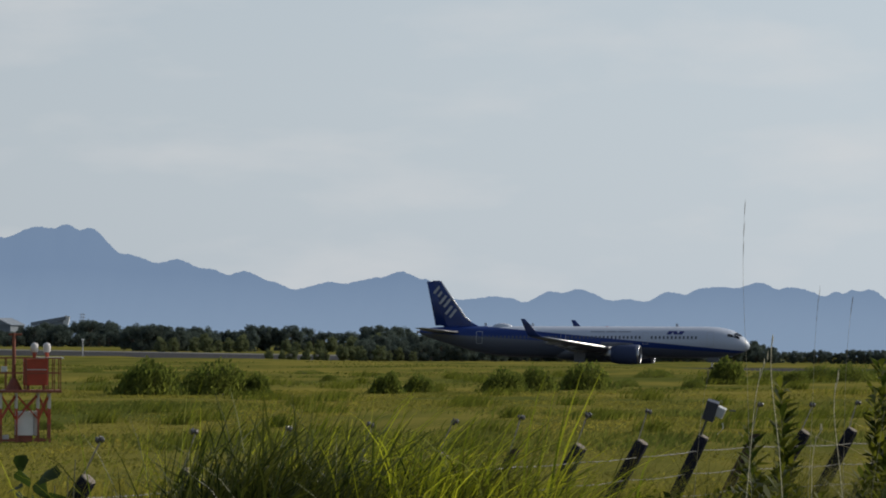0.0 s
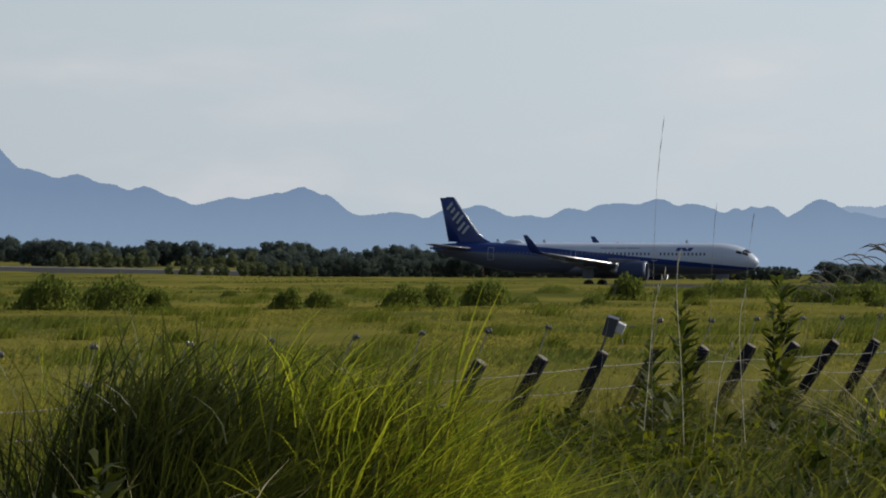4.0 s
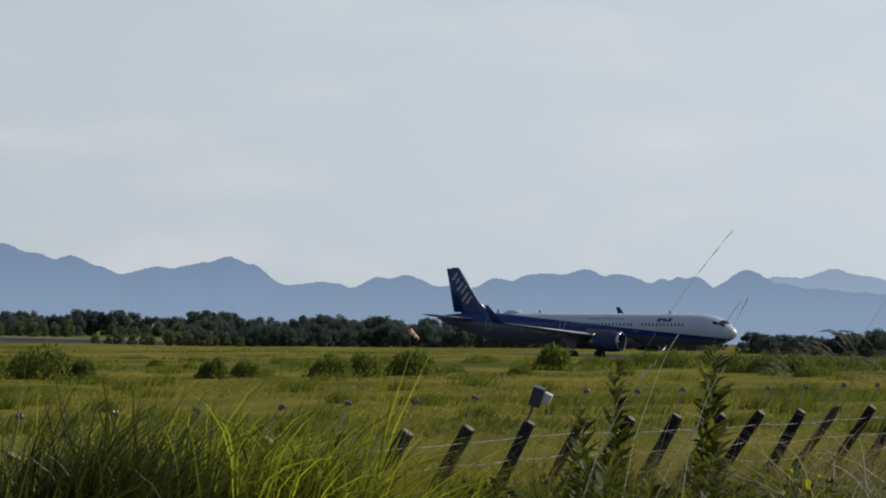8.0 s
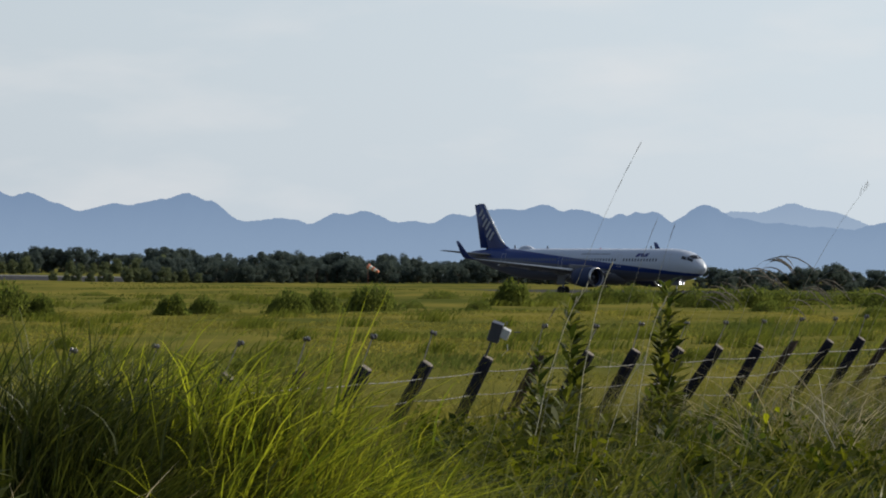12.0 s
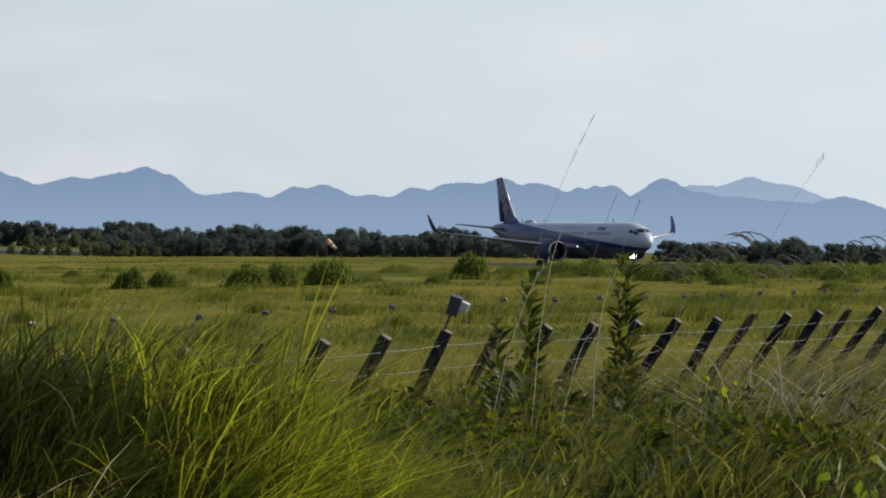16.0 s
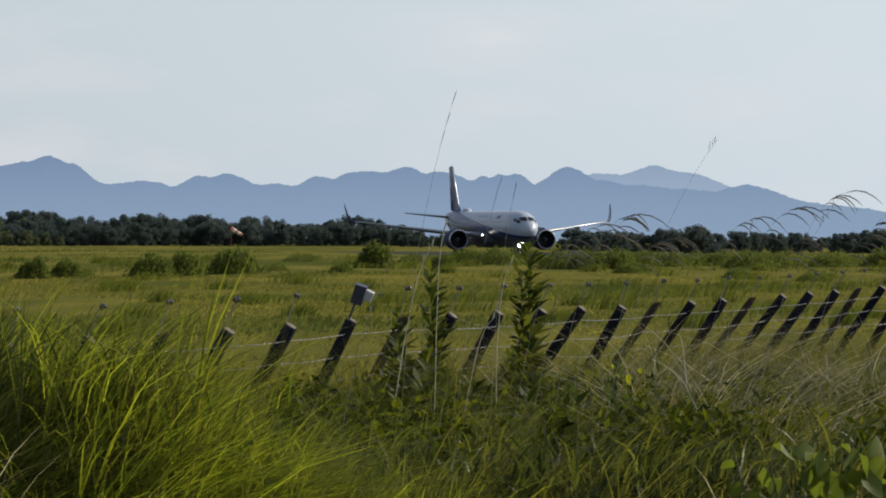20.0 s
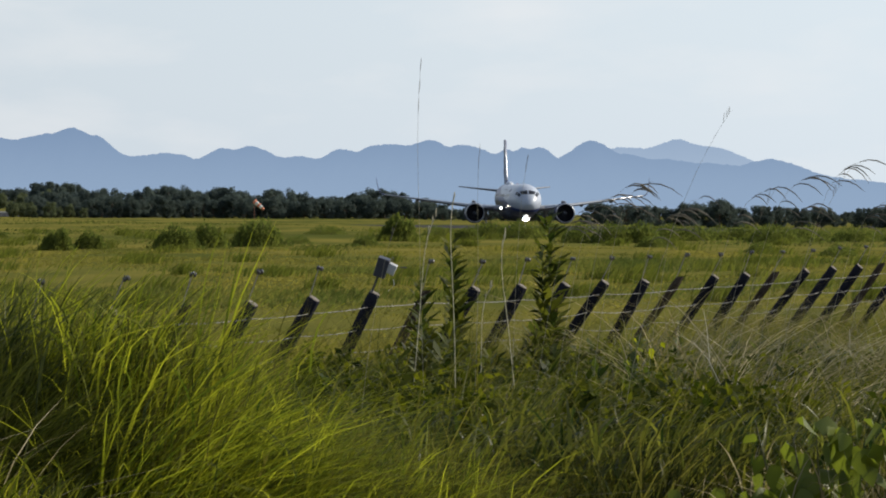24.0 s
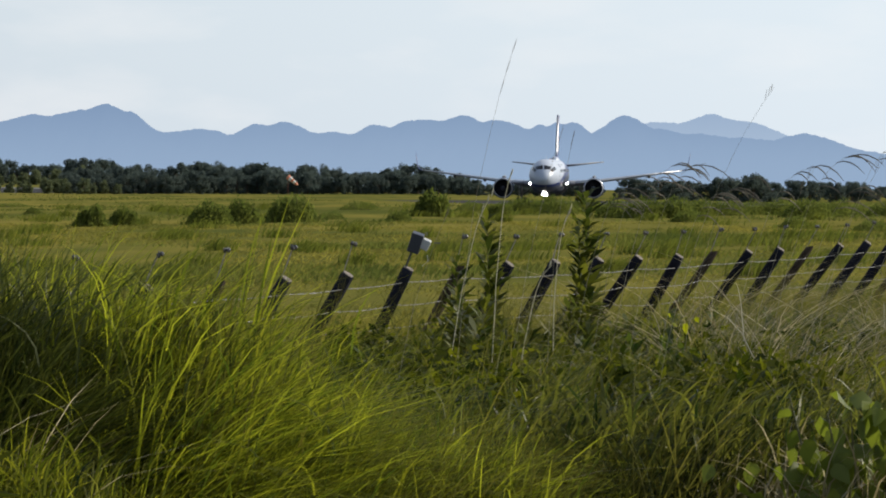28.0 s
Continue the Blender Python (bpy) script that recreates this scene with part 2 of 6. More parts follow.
PLANE_BLUE = mat("aircraft_blue", (0.011, 0.034, 0.165), 0.28, vary=0.08, scale=0.6)
PLANE_GREY = mat("aircraft_grey", (0.11, 0.12, 0.145), 0.4, vary=0.08, scale=0.8)
WING_GREY = mat("wing_grey", (0.24, 0.245, 0.26), 0.3, vary=0.1, scale=0.8)
BARE_METAL = mat("polished_metal", (0.50, 0.51, 0.53), 0.35, 0.9, vary=0.05)
FAN = mat("fan_dark", (0.03, 0.03, 0.035), 0.4, 0.5, vary=0.1)
TYRE = mat("tyre_rubber", (0.025, 0.025, 0.025), 0.85)
STRUT = mat("gear_strut", (0.55, 0.56, 0.57), 0.4, 0.3)
FLAP_SUNLIT = mat("flap_sunlit", (0.8, 0.8, 0.8), 0.4, vary=0.05)
NACELLE = mat("nacelle_paint", (0.04, 0.055, 0.11), 0.6, spec=0.15, vary=0.06, scale=0.6)
FIN_MARK = mat("fin_mark_white", (0.36, 0.39, 0.46), 0.4, vary=0.05)
TITLE = mat("title_blue", (0.02, 0.03, 0.16), 0.4, vary=0.05)
TITLE_GREY = mat("title_grey", (0.25, 0.28, 0.34), 0.4, vary=0.05)
SEAM = mat("seam_grey", (0.40, 0.42, 0.45), 0.5, vary=0.05)
LIGHT = glow("landing_light", (1.0, 0.97, 0.92), 90)
WING_LIGHT = glow("wing_light", (1.0, 0.97, 0.92), 60)
RED_LIGHT = mat("beacon_red", (0.5, 0.03, 0.02), 0.2)


def livery(name):
    """White above, a deep blue wedge that climbs towards the tail, the belly's shade painted dark below; x runs aft to
    forward in the aircraft's space.
    """
    m = mat(name, (0.46, 0.51, 0.60), 0.34, vary=0.04, scale=0.6, spec=0.3)
    n, l = m.node_tree.nodes, m.node_tree.links
    b = n["Principled BSDF"]
    base = b.inputs["Base Color"].links[0].from_socket
    c = n.new("ShaderNodeTexCoord")
    s = n.new("ShaderNodeSeparateXYZ")
    l.new(c.outputs["Object"], s.inputs["Vector"])

    def edge(z_at_nose, slope):
        f = n.new("ShaderNodeMath")
        f.operation = "MULTIPLY_ADD"
        f.inputs[1].default_value, f.inputs[2].default_value = slope, z_at_nose - 22 * slope
        neg = n.new("ShaderNodeMath")
        neg.operation = "MULTIPLY"
        neg.inputs[1].default_value = -1
        l.new(s.outputs["X"], neg.inputs[0])
        l.new(neg.outputs[0], f.inputs[0])
        f.inputs[2].default_value = z_at_nose + 22 * slope
        return f.outputs[0]

    def test(op, a, bb):
        t = n.new("ShaderNodeMath")
        t.operation = op
        l.new(a, t.inputs[0])
        l.new(bb, t.inputs[1])
        return t.outputs[0]

    under = test("LESS_THAN", s.outputs["Z"], edge(2.80, 0.091))
    over = test("GREATER_THAN", s.outputs["Z"], edge(2.50, 0.060))
    band = test("MULTIPLY", under, over)
    mix = n.new("ShaderNodeMix")
    mix.data_type = "RGBA"
    mix.inputs["B"].default_value = (0.011, 0.034, 0.165, 1)
    l.new(band, mix.inputs["Factor"])
    l.new(base, mix.inputs["A"])
    # under the wedge: pale paint darkened in colour for the belly's shade
    low = test("LESS_THAN", s.outputs["Z"], edge(2.50, 0.060))
    mix2 = n.new("ShaderNodeMix")
    mix2.data_type = "RGBA"
    mix2.inputs["B"].default_value = (0.085, 0.097, 0.13, 1)
    l.new(low, mix2.inputs["Factor"])
    l.new(mix.outputs["Result"], mix2.inputs["A"])
    l.new(mix2.outputs["Result"], b.inputs["Base Color"])
    return m


LIVERY = livery("aircraft_livery")


def ground_mat():
    m = mat("meadow_soil", (0.12, 0.135, 0.03), 0.95, vary=0.3, scale=0.05, bump=0.4, spec=0.0)
    n, l = m.node_tree.nodes, m.node_tree.links
    b = n["Principled BSDF"]
    c = n.new("ShaderNodeTexCoord")
    mp = n.new("ShaderNodeMapping")
    mp.inputs["Scale"].default_value = (0.02, 0.02, 0.05)
    t = n.new("ShaderNodeTexNoise")
    t.inputs["Scale"].default_value, t.inputs["Detail"].default_value = 1.6, 8
    l.new(c.outputs["Object"], mp.inputs["Vector"])
    l.new(mp.outputs["Vector"], t.inputs["Vector"])
    mp2 = n.new("ShaderNodeMapping")  # tufts, drawn out across the view
    mp2.inputs["Scale"].default_value = (0.11, 0.03, 0.1)
    t2 = n.new("ShaderNodeTexNoise")
    t2.inputs["Scale"].default_value, t2.inputs["Detail"].default_value = 3.0, 6
    l.new(c.outputs["Object"], mp2.inputs["Vector"])
    l.new(mp2.outputs["Vector"], t2.inputs["Vector"])
    both = n.new("ShaderNodeMix")
    both.inputs["Factor"].default_value = 0.4
    l.new(t.outputs["Fac"], both.inputs["A"])
    l.new(t2.outputs["Fac"], both.inputs["B"])
    r = n.new("ShaderNodeValToRGB")
    r.color_ramp.elements[0].color, r.color_ramp.elements[0].position = (0.083, 0.095, 0.024, 1), 0.38
    r.color_ramp.elements[1].color, r.color_ramp.elements[1].position = (0.20, 0.174, 0.042, 1), 0.62
    l.new(both.outputs["Result"], r.inputs["Fac"])
    l.new(r.outputs["Color"], b.inputs["Base Color"])
    return m


GROUND = ground_mat()


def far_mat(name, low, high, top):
    """Distant hills: airlight painted on as a blue glow that thins with height, over a faint relief."""
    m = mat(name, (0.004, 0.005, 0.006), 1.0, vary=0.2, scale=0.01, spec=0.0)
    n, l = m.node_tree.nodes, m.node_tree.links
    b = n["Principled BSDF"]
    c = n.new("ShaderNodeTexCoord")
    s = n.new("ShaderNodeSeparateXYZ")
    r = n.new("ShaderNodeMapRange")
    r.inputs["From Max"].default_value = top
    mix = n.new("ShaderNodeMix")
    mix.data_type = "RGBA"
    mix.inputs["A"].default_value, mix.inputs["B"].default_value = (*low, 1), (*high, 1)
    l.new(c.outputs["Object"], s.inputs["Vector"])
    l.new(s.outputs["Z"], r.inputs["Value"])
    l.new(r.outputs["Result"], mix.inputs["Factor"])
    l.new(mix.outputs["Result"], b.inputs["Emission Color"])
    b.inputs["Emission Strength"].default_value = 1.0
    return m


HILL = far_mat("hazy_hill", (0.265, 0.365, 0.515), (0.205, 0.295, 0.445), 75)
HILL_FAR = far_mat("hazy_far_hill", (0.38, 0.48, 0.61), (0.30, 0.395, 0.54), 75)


# ---- building helpers ----
def mesh_of(bm, material, smooth=False):
    me = bpy.data.meshes.new("part")
    bmesh.ops.recalc_face_normals(bm, faces=bm.faces)
    bm.to_mesh(me)
    bm.free()
    for m in (material if isinstance(material, (list, tuple)) else [material]):
        me.materials.append(m)
    if smooth:
        me.polygons.foreach_set("use_smooth", [True] * len(me.polygons))
    return me


def part(name, bm, material, parent, label="", smooth=False):
    ob = new(name, mesh_of(bm, material, smooth))
    ob.parent = parent
    if label:
        ob["label"] = label
    return ob


def child(name, me, parent, m=None, label=""):
    """Another object on a mesh that is already made."""
    ob = new(name, me)
    ob.parent = parent
    if m is not None:
        ob.matrix_basis = m
    if label:
        ob["label"] = label
    return ob


def add_box(bm, size, m=None, bevel=0.0):
    made = bmesh.ops.create_cube(bm, size=1.0, matrix=(m or Matrix()) @ Matrix.Diagonal((*size, 1)))
    if bevel:
        edges = list({e for v in made["verts"] for e in v.link_edges})
        bmesh.ops.bevel(bm, geom=edges, offset=bevel, segments=2, affect="EDGES", profile=0.5)


def add_tube(bm, points, radii, sides=6):
    """A tube along points, with a radius each, closed at both ends."""
    rings = []
    pts = [Vector(p) for p in points]
    for k, p in enumerate(pts):
        d = (pts[min(k + 1, len(pts) - 1)] - pts[max(k - 1, 0)]).normalized()
        ref = Vector((0, 0, 1)) if abs(d.z) < 0.9 else Vector((1, 0, 0))
        u = d.cross(ref).normalized()
        w = d.cross(u)
        rings.append([bm.verts.new(p + radii[k] * (u * math.cos(a) + w * math.sin(a))) for a in (i * math.tau / sides for i in range(sides))])
    for a, b in zip(rings, rings[1:]):
        for i in range(sides):
            bm.faces.new((a[i], a[(i + 1) % sides], b[(i + 1) % sides], b[i]))
    bm.faces.new(rings[0][::-1])
    bm.faces.new(rings[-1])


def add_loft(bm, rings):
    """Closed loops of equal length joined to a skin, with both ends closed."""
    vs = [[bm.verts.new(p) for p in ring] for ring in rings]
    k = len(vs[0])
    for a, b in zip(vs, vs[1:]):
        for i in range(k):
            bm.faces.new((a[i], a[(i + 1) % k], b[(i + 1) % k], b[i]))
    bm.faces.new(vs[0][::-1])
    bm.faces.new(vs[-1])


def add_lathe(bm, profile, sides=24):
    """A profile of (x, radius) turned about the x axis."""
    rings = [[Vector((x, r * math.cos(a), r * math.sin(a))) for a in (i * math.tau / sides for i in range(sides))] for x, r in profile]
    add_loft(bm, rings)


def raw_mesh(name, verts, faces4, faces3, material, smooth=False):
    """A mesh from arrays of corners, four-sided and three-sided faces."""
    me = bpy.data.meshes.new(name)
    n4, n3 = len(faces4), len(faces3)
    me.vertices.add(len(verts))
    me.vertices.foreach_set("co", np.asarray(verts, np.float32).ravel())
    me.loops.add(4 * n4 + 3 * n3)
    idx = np.concatenate([np.asarray(faces4, np.int32).ravel(), np.asarray(faces3, np.int32).ravel()])
    me.loops.foreach_set("vertex_index", idx)
    me.polygons.add(n4 + n3)
    start = np.concatenate([np.arange(n4) * 4, 4 * n4 + np.arange(n3) * 3]).astype(np.int32)
    me.polygons.foreach_set("loop_start", start)
    if smooth:
        me.polygons.foreach_set("use_smooth", np.ones(n4 + n3, bool))
    me.update(calc_edges=True)
    me.materials.append(material)
    return me


def place(az, d, z=None):
    """A place by its bearing from the camera's stand in degrees and its distance."""
    x, y = d * math.sin(radians(az)), d * math.cos(radians(az))
    return Vector((x, y, ground_z(x, y) if z is None else z))


# ---- ground ----
FIELD_Z = 1.6


def ground_z(x, y):
    """Height of the ground: a bank by the camera, the fence's shoulder, the flat field, its far edge, the airfield."""
    r = np.hypot(x, y)
    z = np.interp(r, [0, 12, 24, 34, 48, 70], [3.45, 3.3, 3.0, 2.75, 2.1, FIELD_Z])
    along = np.asarray(x) * 0.84 + np.asarray(y) * 0.54 + 0.36 * np.maximum(np.asarray(x) + 20, 0)  # across the field's far edge
    edge = np.interp(along, [150, 190, 206], [0.0, 0.0, 1.0])
    rough = 0.10 * np.sin(np.asarray(x) * 0.11 + 1.3) * np.sin(np.asarray(y) * 0.07) * np.clip((r - 60) / 40, 0, 1)
    return z * (1 - edge) + (rough if np.ndim(x) else float(rough)) * (1 - edge)


def build_ground():
    rad = np.concatenate([np.linspace(0.5, 60, 60), np.linspace(63, 480, 190), np.linspace(500, 4900, 40)])
    ang = np.radians(np.concatenate([np.linspace(-180, -18, 40), np.linspace(-17, 12, 120), np.linspace(14, 179, 40)]))
    R, A = np.meshgrid(rad, ang, indexing="ij")
    X, Y = R * np.sin(A), R * np.cos(A)
    V = np.stack([X, Y, ground_z(X, Y)], -1).reshape(-1, 3)
    na = len(ang)
    i, j = np.meshgrid(np.arange(len(rad) - 1), np.arange(na), indexing="ij")
    j2 = (j + 1) % na
    q = np.stack([i * na + j, i * na + j2, (i + 1) * na + j2, (i + 1) * na + j], -1).reshape(-1, 4)
    V = np.vstack([V, [[0, 0, 3.45]]])
    c = np.arange(na)
    tri = np.stack([np.full(na, len(V) - 1), (c + 1) % na, c], -1)
    ob = new("ground", raw_mesh("ground", V, q[:, ::-1], tri[:, ::-1], GROUND, True))
    tagged(ob, "rough grassland of the airfield, yellow-green and uneven", "ground", kind="structure")


build_ground()


def build_runway():
    """Pale paving that runs off beyond the field, with the turning pad at its near end."""
    bm = bmesh.new()
    d = Vector((-0.52, 0.854, 0))
    side = Vector((0.854, 0.52, 0))
    a = Vector((-58, 674, 0.03))
    for s0, s1, w0, w1 in ((0, 900, 8, 22),):
        vs = [bm.verts.new(a + d * s + side * w) for s, w in ((s0, w0), (s1, w0), (s1, w1), (s0, w1))]
        bm.faces.new(vs)
    lower = [bm.verts.new(v.co - Vector((0, 0, 0.3))) for v in vs]
    for i in range(4):
        bm.faces.new((vs[i], vs[(i + 1) % 4], lower[(i + 1) % 4], lower[i]))
    bm2 = bmesh.new()
    vs = [bm2.verts.new(a + d * s + side * w) for s, w in ((-30, -84), (900, -84), (900, 7.95), (-30, 7.95))]
    bm2.faces.new(vs)
    low2 = [bm2.verts.new(v.co - Vector((0, 0, 0.3))) for v in vs]
    for i in range(4):
        bm2.faces.new((vs[i], vs[(i + 1) % 4], low2[(i + 1) % 4], low2[i]))
    tagged(new("runway_shoulder", mesh_of(bm2, ASPHALT)), "dark asphalt shoulder along the runway", "runway", kind="structure")
    ob = new("runway", mesh_of(bm, CONCRETE))
    tagged(ob, "pale grey concrete runway beyond the field", "runway", kind="structure")
    # the pad's colour is darkened so that little light bounces onto the belly
    bm = bmesh.new()
    add_tube(bm, [(0, 455, -0.2), (0, 455, 0.045)], [50, 50], 48)
    tagged(new("runway_turning_pad", mesh_of(bm, ASPHALT)), "dark turning pad under the airliner", "runway", kind="structure")


build_runway()


# ---- hills ----
def ridge(az, peaks, soft, blend=26.0):
    """Height of a skyline in degrees over bearings: summits that fall away to both sides and merge."""
    total = np.zeros(np.shape(az))
    for a, top, fall in peaks:
        d = np.abs(az - a)
        total += np.exp(blend * (top - fall * (np.sqrt(d * d + soft * soft) - soft)))
    return np.log(total) / blend


FRONT = [(-17.50, 1.500, 0.60), (-14.94, 1.658, 0.34), (-14.35, 1.801, 0.41), (-12.81, 1.679, 0.30), (-11.79, 1.718, 0.39), (-11.77, 1.765, 0.38), (-11.32, 1.815, 0.89), (-10.94, 1.760, 1.06), (-10.33, 1.317, 0.34), (-9.50, 1.235, 0.45), (-8.95, 1.10, 0.5),
         (-8.34, 1.051, 0.60), (-7.84, 0.864, 0.63), (-6.88, 0.868, 0.28), (-6.12, 0.932, 0.24), (-5.70, 1.058, 0.63), (-5.29, 0.914, 0.99), (-4.15, 0.647, 0.23), (-3.13, 0.729, 0.62), (-2.70, 0.754, 0.46), (-1.86, 0.588, 0.19),
         (-1.12, 0.718, 0.54), (-0.58, 0.785, 0.73), (-0.23, 0.817, 0.31), (0.31, 0.872, 0.50), (0.91, 0.792, 0.34), (1.64, 0.722, 1.01), (1.91, 0.755, 1.20), (2.19, 0.769, 0.93), (3.09, 0.874, 0.61), (3.70, 0.66, 0.40), (4.30, 0.575, 0.16), (5.10, 0.493, 0.09), (6.07, 0.588, 0.33), (14, 0.5, 0.12)]
BACK = [(4.53, 0.90, 0.36), (3.6, 0.77, 0.2), (5.1, 0.78, 0.35)]


def build_hills(name, peaks, dist, depth, a0, a1, material, seed, label):
    az = np.linspace(a0, a1, 1800)
    step = az[1] - az[0]
    e = ridge(az, [(a, t - 0.012, 1.25 * f) for a, t, f in peaks], 0.19)
    e = e + np.array([sum(amp * noise.noise(Vector((a * fr, seed, fr))) for amp, fr in ((0.018, 2.2), (0.016, 5.5), (0.013, 13), (0.010, 31), (0.008, 77))) for a in az])
    rows = 22
    V = []
    foot = np.interp(az, [-6, -1], [1900, dist]) if dist < 1000 else np.full(len(az), dist)
    for k in range(rows):
        f = k / (rows - 1)
        w = max(1, int((1 - f) * 1.1 / step))
        pad = np.pad(e, w, mode="edge")
        flat = np.convolve(pad, np.ones(2 * w + 1) / (2 * w + 1), mode="valid") if k < rows - 1 else e
        for a, h, near in zip(az, flat, foot):
            d = near + (dist + depth - near) * f
            spur = noise.noise(Vector((a * 1.7 + f * 1.5, f * 2.2, seed))) + 0.5 * noise.noise(Vector((a * 5 - f * 3, f * 4, seed + 4)))
            s = min(1.0, max(0.0, f + 0.05 * spur * math.sin(math.pi * f))) ** 2.2
            z = EYE * s + math.tan(radians(max(h, 0.05))) * (dist + depth) * s
            V.append((d * math.sin(radians(a)), d * math.cos(radians(a)), z))
    n = len(az)
    i, j = np.meshgrid(np.arange(rows - 1), np.arange(n - 1), indexing="ij")
    q = np.stack([i * n + j, i * n + j + 1, (i + 1) * n + j + 1, (i + 1) * n + j], -1).reshape(-1, 4)
    ob = new(name, raw_mesh(name, np.array(V), q, np.zeros((0, 3), int), material, True))
    tagged(ob, label, "mountain", kind="structure")


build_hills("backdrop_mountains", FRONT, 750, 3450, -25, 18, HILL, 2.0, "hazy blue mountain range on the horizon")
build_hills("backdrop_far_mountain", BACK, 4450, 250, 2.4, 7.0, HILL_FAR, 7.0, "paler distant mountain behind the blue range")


# ---- airliner ----
# Stations of the fuselage: metres aft of the nose, height of its middle, half width, half height.
STATIONS = np.array([(0, 3.55, 0.03, 0.03), (0.2, 3.57, 0.5, 0.45), (0.7, 3.66, 0.95, 0.9), (1.5, 3.80, 1.34, 1.36), (2.6, 3.90, 1.66, 1.76), (4.2, 3.96, 1.89, 2.0),
                     (6.2, 3.98, 1.975, 2.07), (30, 3.98, 1.975, 2.07), (33, 4.05, 1.93, 2.0), (36, 4.27, 1.72, 1.78), (39, 4.62, 1.33, 1.42), (42, 5.0, 0.82, 0.9),
                     (44, 5.22, 0.4, 0.45), (44.5, 5.26, 0.2, 0.22)])
NOSE = 22.0


def section(xa):
    """Middle height, half width and half height of the fuselage, eased between stations."""
    xs = STATIONS[:, 0]
    k = int(np.clip(np.searchsorted(xs, xa) - 1, 0, len(xs) - 2))
    h = xs[k + 1] - xs[k]
    u = (xa - xs[k]) / h
    out = []
    for c in (1, 2, 3):
        y = STATIONS[:, c]

        def slope(i):
            if i in (0, len(xs) - 1):
                return (y[min(i + 1, len(xs) - 1)] - y[max(i - 1, 0)]) / (xs[min(i + 1, len(xs) - 1)] - xs[max(i - 1, 0)])
            d0, d1 = (y[i] - y[i - 1]) / (xs[i] - xs[i - 1]), (y[i + 1] - y[i]) / (xs[i + 1] - xs[i])
            return 0.0 if d0 * d1 <= 0 else 2 * d0 * d1 / (d0 + d1)
        m0, m1 = slope(k) * h, slope(k + 1) * h
        out.append((2 * u ** 3 - 3 * u * u + 1) * y[k] + (u ** 3 - 2 * u * u + u) * m0 + (3 * u * u - 2 * u ** 3) * y[k + 1] + (u ** 3 - u * u) * m1)
    return out


def skin(xa, z, side, lift=0.0):
    """A place on the fuselage's side (side +1: the aircraft's left), lifted off it."""
    zc, hw, hh = section(xa)
    s = np.clip((z - zc) / hh, -1, 1)
    return Vector((NOSE - xa, side * (hw + lift) * math.sqrt(max(0.0, 1 - s * s)), z + lift * s))


def add_patch(bm, side, corner, lift=0.012, nx=4, nz=4, deep=0.04):
    """A thin plate that follows the skin; corner(u, v) gives metres aft and height."""
    top = [[bm.verts.new(skin(*corner(i / nx, j / nz), side, lift)) for j in range(nz + 1)] for i in range(nx + 1)]
    low = [[bm.verts.new(skin(*corner(i / nx, j / nz), side, lift - deep)) for j in range(nz + 1)] for i in range(nx + 1)]
    for i in range(nx):
        for j in range(nz):
            bm.faces.new((top[i][j], top[i + 1][j], top[i + 1][j + 1], top[i][j + 1]))
    rim = [(i, 0) for i in range(nx)] + [(nx, j) for j in range(nz)] + [(i, nz) for i in range(nx, 0, -1)] + [(0, j) for j in range(nz, 0, -1)]
    for (a, b), (c, d) in zip(rim, rim[1:] + rim[:1]):
        bm.faces.new((top[a][b], top[c][d], low[c][d], low[a][b]))


def quad(x0, x1, z0, z1, slant=0.0):
    return lambda u, v: (x0 + (x1 - x0) * u + slant * (v - 0.5), z0 + (z1 - z0) * v)


def foil(xa, y, z, chord, thick, upright=False):
    """An aerofoil loop; upright for the fin."""
    loop = []
    for u, s in ((0, 0), (0.03, 0.55), (0.12, 0.9), (0.32, 1.0), (0.6, 0.72), (0.85, 0.28), (1, 0.03), (0.85, -0.22), (0.6, -0.5), (0.32, -0.75), (0.12, -0.65), (0.03, -0.4)):
        o = thick * chord * 0.5 * s
        loop.append(Vector((NOSE - xa - u * chord, y + o, z)) if upright else Vector((NOSE - xa - u * chord, y, z + o)))
    return loop


def add_turn(bm, profile, sides=32):
    """A closed profile of (x, radius) turned about the x axis to a ring."""
    vs = [[bm.verts.new((x, r * math.cos(a), r * math.sin(a))) for x, r in profile] for a in (i * math.tau / sides for i in range(sides))]
    k = len(profile)
    for a, b in zip(vs, vs[1:] + vs[:1]):
        for i in range(k):
            bm.faces.new((a[i], a[(i + 1) % k], b[(i + 1) % k], b[i]))


